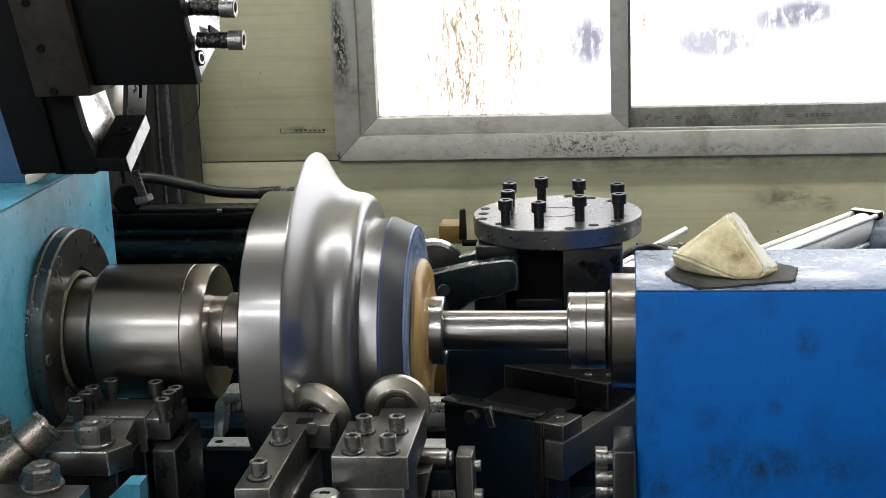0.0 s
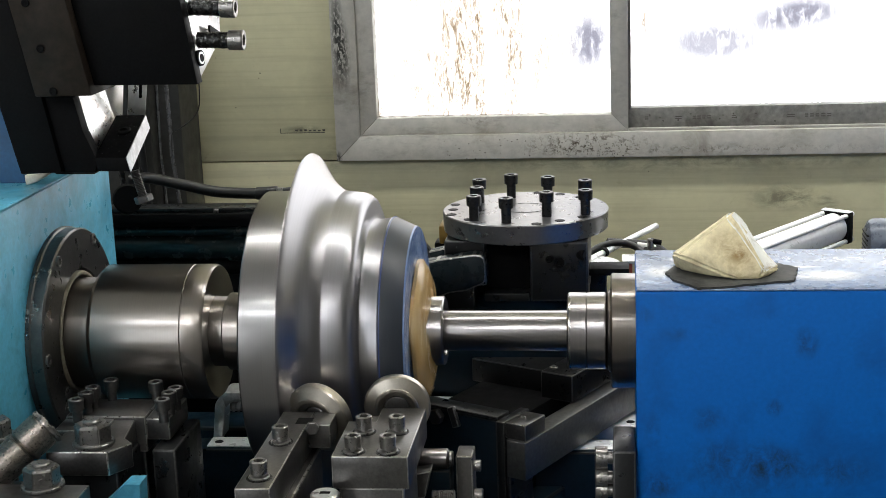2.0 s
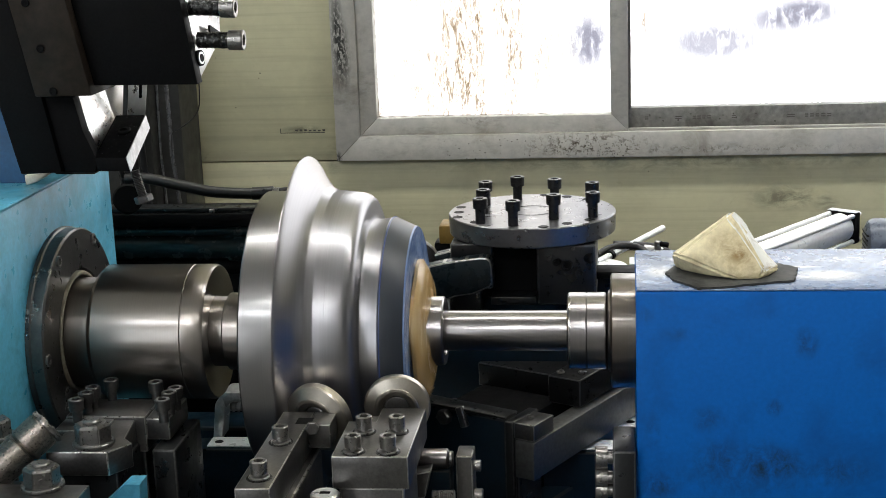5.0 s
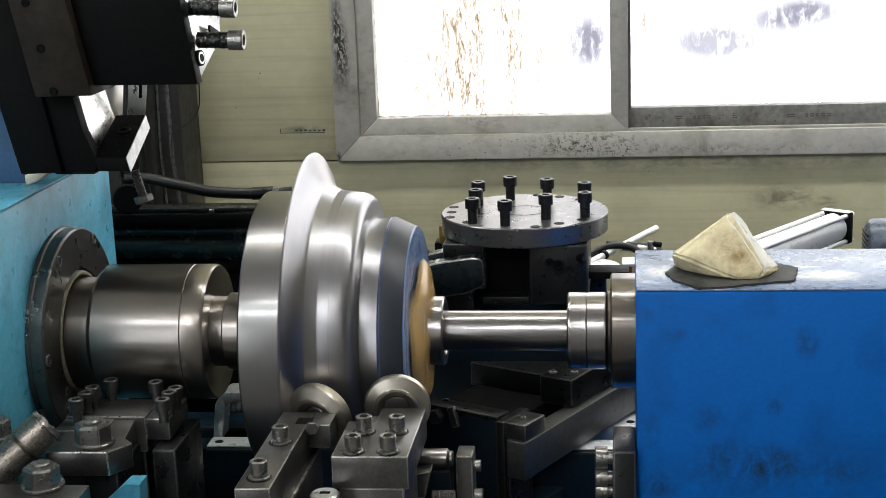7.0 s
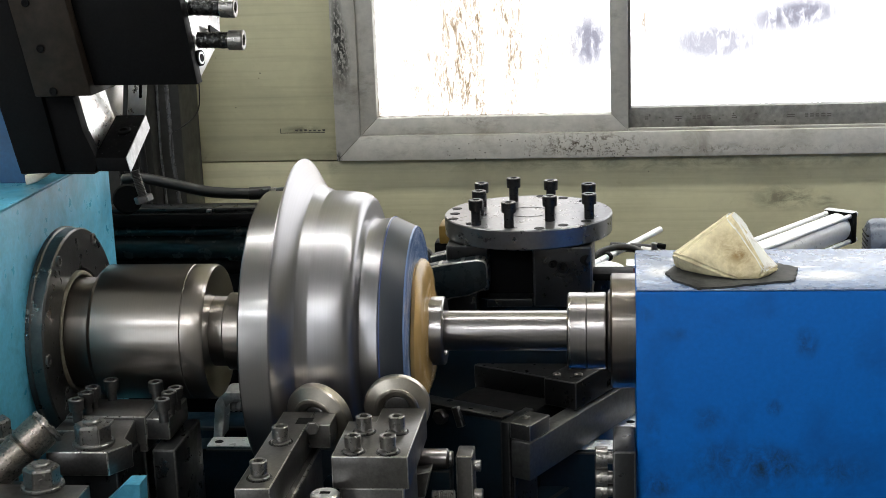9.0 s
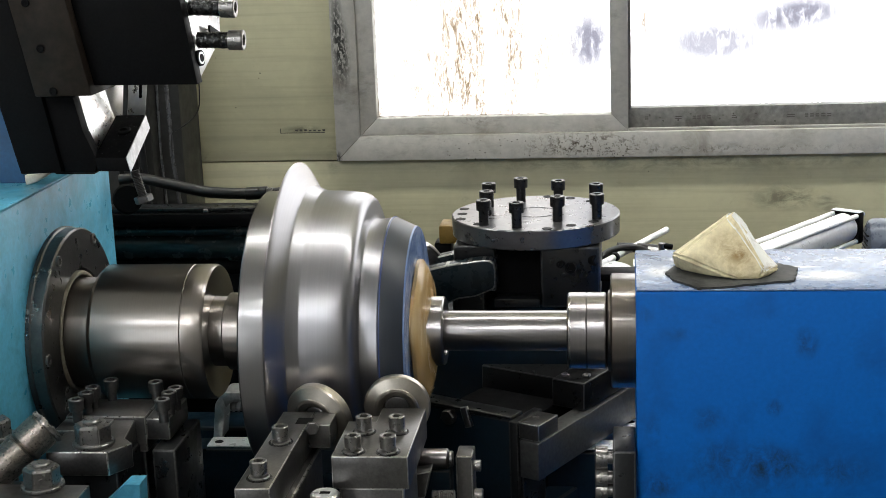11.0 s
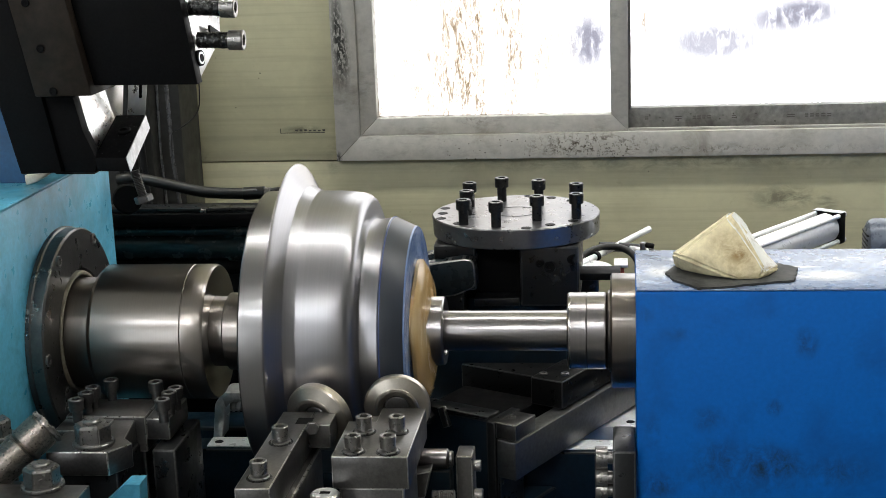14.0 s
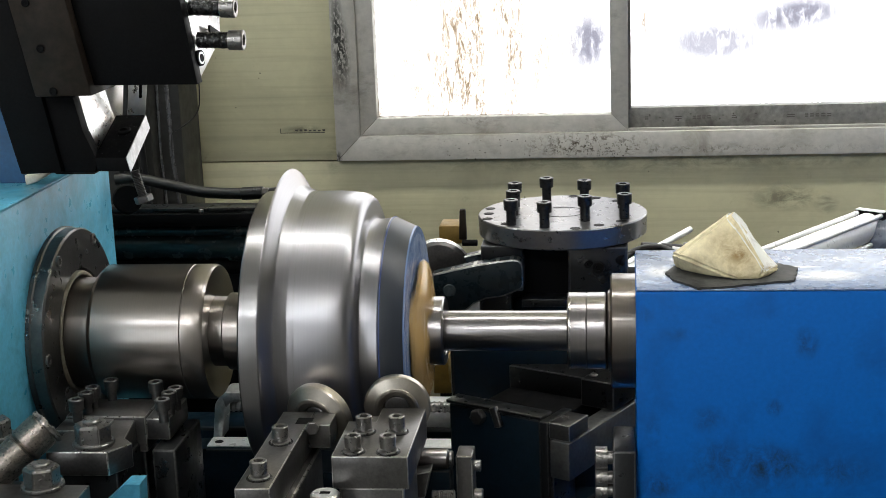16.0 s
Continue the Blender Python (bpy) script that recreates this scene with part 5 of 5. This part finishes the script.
q = Vector((-0.8056, -0.2603, 0.9850))
part("post", bm_rod((q.x, q.y, 0.62), (q.x, q.y, 0.985), 0.022, 24, 0.002), BLOCK, nut)
part("washer", bm_rod((q.x, q.y, 0.985), (q.x, q.y, 0.990), 0.024, 32, 0.001), BOLT, nut)
part("hex_nut", bm_hex((q.x, q.y, 0.990), (0, 0, 1), 0.020, 0.021, 15), BOLT, nut)
SCUFFED = surface("scuffed_oily_steel", (0.30, 0.265, 0.235), 0.3, 0.9, 0.35, (0.05, 0.04, 0.032), 0.5, 260, 90, 1.0)
spoil = thing("jack_screw", (-0.78, -0.36, 0.90), "burred oily jack screw lying aslant", "screw")
J0, J1 = Vector((-0.7851, -0.3400, 0.9596)), Vector((-0.7302, -0.3000, 1.0081))
jw = (J1 - J0).normalized()
part("barrel", bm_rod(J0, J1 - jw * 0.028, 0.0225, 32, 0.002), SCUFFED, spoil)
part("end", bm_rod(J1 - jw * 0.0275, J1 + jw * 0.010, 0.0235, 32, 0.004), SCUFFED, spoil)
burr = bm_lathe([(0, 0.012), (0.004, 0.020), (0.008, 0.0235), (0.012, 0.021), (0.014, 0.012)], 40)
for v in burr.verts:
    v.co *= 1 + 0.25 * noise.noise(v.co * 300)
burr.transform(Matrix.Translation(J1 + jw * 0.002) @ jw.to_track_quat("X", "Z").to_matrix().to_4x4())
part("burred_end", burr, BOLT, spoil, "mushroomed burred end", 60)
part("rest", bm_box(J0.x - 0.02, J1.x - 0.02, J0.y - 0.03, J0.y + 0.03, 0.62, J0.z - 0.012, 0.003), BLOCK, spoil)


def screw_group(points, z, parent):
    for q in points:
        part("cap_screw", bm_cap_screw((q[0], q[1], z - 0.002), (0, 0, 1), 0.0102, 0.015, 0.017, 0.0065), BLOCK, parent)


rear = thing("tool_block", (-0.68, -0.18, 0.62), "dark steel tool block with standing cap screws", "tool block", "tool blocks")
ZR = 0.985
part("block", bm_box(-0.7439, -0.6341, -0.178, -0.1071, ZR - 0.05, ZR, 0.002), BLOCK, rear)
part("left_pad", bm_box(-0.7439, -0.6762, -0.225, -0.1785, ZR - 0.05, ZR - 0.003, 0.002), BLOCK, rear)
part("base", bm_box(-0.7439 + 0.01, -0.6341 - 0.006, -0.170, -0.1071 - 0.01, 0.62, ZR - 0.0505, 0.003), DARKIRON, rear)
screw_group(((-0.7213, -0.1937, 1.0150), (-0.7172, -0.1663, 1.0150), (-0.7161, -0.1430, 1.0150), (-0.7014, -0.1118, 1.0150)), ZR, rear)
second = thing("tool_block", (-0.60, -0.15, 0.62), "dark steel tool block on a slide with four cap screws", "tool block", "tool blocks")
ZS = 0.985
part("block", bm_box(-0.6318, -0.5997, -0.1850, -0.0993, ZS - 0.030, ZS, 0.0018), BLOCK, second)
part("slide", bm_box(-0.6179, -0.5861, -0.2115, -0.0993 + 0.01, 0.62, 0.951, 0.003), DARKIRON, second)
screw_group(((-0.6355, -0.1208, 1.0150), (-0.6009, -0.1442, 1.0150), (-0.6039, -0.1627, 1.0150), (-0.6042, -0.1922, 1.0150)), ZS, second)

# ---- what moves ----


def spin_rows(at, seconds=16.0):
    """An even spin about x, 40 degrees in each thirtieth of a second."""
    return [(i / 15, pose(at.x, at.y, at.z, (80 * i) % 360)) for i in range(int(seconds * 15) + 1)]


def shifted(ob, rows):
    b = BASE[ob]
    return [(t, pose(b.x + dx, b.y + dy, b.z)) for t, dx, dy in rows]


CROSS = [(0.0, -0.0087, 0.0), (0.5, -0.0227, 0.001), (1.0, -0.0392, 0.0045), (1.5, -0.0521, 0.0185), (2.0, -0.0638, 0.0357), (2.5, -0.0457, 0.021), (3.0, -0.0241, 0.001),
         (3.5, -0.0370, 0.0016), (4.0, -0.0517, 0.0118), (4.55, -0.0655, 0.027), (5.05, -0.048, 0.012), (5.6, -0.0300, 0.001), (6.0, -0.038, 0.001), (6.5, -0.0513, 0.0047), (7.0, -0.0640, 0.0150),
         (7.5, -0.0765, 0.0294), (8.0, -0.0532, 0.012), (8.4, -0.0365, -0.001), (8.5, -0.0388, -0.002), (9.0, -0.0570, 0.0025), (9.5, -0.0715, 0.013), (9.9, -0.0805, 0.025), (10.4, -0.058, 0.008),
         (10.85, -0.0430, 0.0), (11.5, -0.0628, 0.003), (12.0, -0.0761, 0.013), (12.5, -0.0838, 0.0203), (13.0, -0.0620, 0.003), (13.2, -0.0530, 0.001), (13.5, -0.0620, 0.0025), (14.0, -0.0780, 0.0065),
         (14.5, -0.0915, 0.0166), (15.0, -0.0668, 0.0), (15.5, -0.0341, 0.0015), (16.0, 0.0, 0.0)]
CREEP = [(0.0, 0.0316), (1.5, 0.0316), (2.0, 0.0256), (4.1, 0.0256), (4.6, 0.0185), (6.9, 0.0183), (7.5, 0.0130), (9.3, 0.0134), (9.9, 0.0076), (12.1, 0.0076), (12.6, 0.0032), (14.1, 0.0031), (14.6, 0.0), (16.0, 0.0)]
# the flange's shift along the axis, its shift inwards and its tilt in degrees
BEND = [(0.0, 0.0, 0.0, 0), (0.9, 0.001, 0.0, 0), (1.2, 0.003, 0.0, -1), (1.5, 0.0, 0.004, -13), (1.8, -0.003, 0.0008, -3), (2.1, -0.0070, 0.0016, 0), (3.3, -0.0063, 0.0016, 0), (3.9, -0.0050, 0.0016, 0),
        (4.2, -0.0055, 0.0016, -11), (4.6, -0.009, 0.004, -2), (5.0, -0.012, 0.0055, 0), (6.3, -0.0115, 0.0056, 0), (6.7, -0.0105, 0.0062, -1), (7.0, -0.0115, 0.0060, -9), (7.3, -0.0145, 0.0080, 0),
        (7.6, -0.0190, 0.0088, 0), (8.0, -0.0205, 0.0094, 0), (9.0, -0.0180, 0.0088, 0), (9.5, -0.018, 0.009, -9), (9.9, -0.023, 0.0125, -1), (10.3, -0.026, 0.0135, 0), (11.3, -0.0250, 0.0136, 0),
        (11.7, -0.0205, 0.0130, 0), (12.0, -0.0225, 0.0128, -6), (12.3, -0.0270, 0.0152, 0), (12.7, -0.0297, 0.0174, 0), (13.3, -0.0297, 0.0168, 0), (13.8, -0.0280, 0.0170, 0), (14.2, -0.0300, 0.0180, -4),
        (14.6, -0.0345, 0.0216, 0), (15.0, -0.0359, 0.0222, 0), (16.0, -0.0355, 0.0226, 0)]


def bend_place(reach, dx, sink, tilt):
    """Where the leaning flange has the radius reach."""
    c, n = math.cos(radians(-tilt)), math.sin(radians(-tilt))
    line = [(PIVOT[0] + dx + (x - PIVOT[0]) * c + (q - PIVOT[1]) * n, PIVOT[1] - sink - (x - PIVOT[0]) * n + (q - PIVOT[1]) * c) for x, q in FLARE]
    for (xa, ra), (xb, rb) in zip(line, line[1:]):
        if ra <= reach <= rb:
            return xa + (xb - xa) * (reach - ra) / (rb - ra)
    return line[0][0]


def motions():
    for ob in (spindle, work, pad):
        walk(ob, spin_rows(BASE[ob]))
    for ob in (turret, stay):
        walk(ob, shifted(ob, CROSS))
    for ob in (carriage, cyl):
        walk(ob, shifted(ob, [(t, dx, 0.0) for t, dx, dy in CROSS]))
    walk(rail, shifted(rail, [(t, dx, 0.0) for t, dx in CREEP]))
    for k, seg in enumerate(flange):
        turn = pose(0, 0, 0, 360 / SEGMENTS * k)
        lean = pose(0, 0, 0, 0, 0, 0.5)
        walk(seg, [(t, turn @ pose(PIVOT[0] - BASE[work].x + dx, 0, PIVOT[1] - sink, 0, -tilt, 0) @ lean) for t, dx, sink, tilt in BEND])
    for ring, tip in fillets:
        walk(ring, [(t, pose(min(-0.396 if sink < 0.005 else -0.386, bend_place(tip[1], dx, sink, tilt) - tip[0] - 0.0004 - 0.028 * max(0, 1 - sink / 0.006)) - BASE[work].x, 0, 0)) for t, dx, sink, tilt in BEND])


motions()
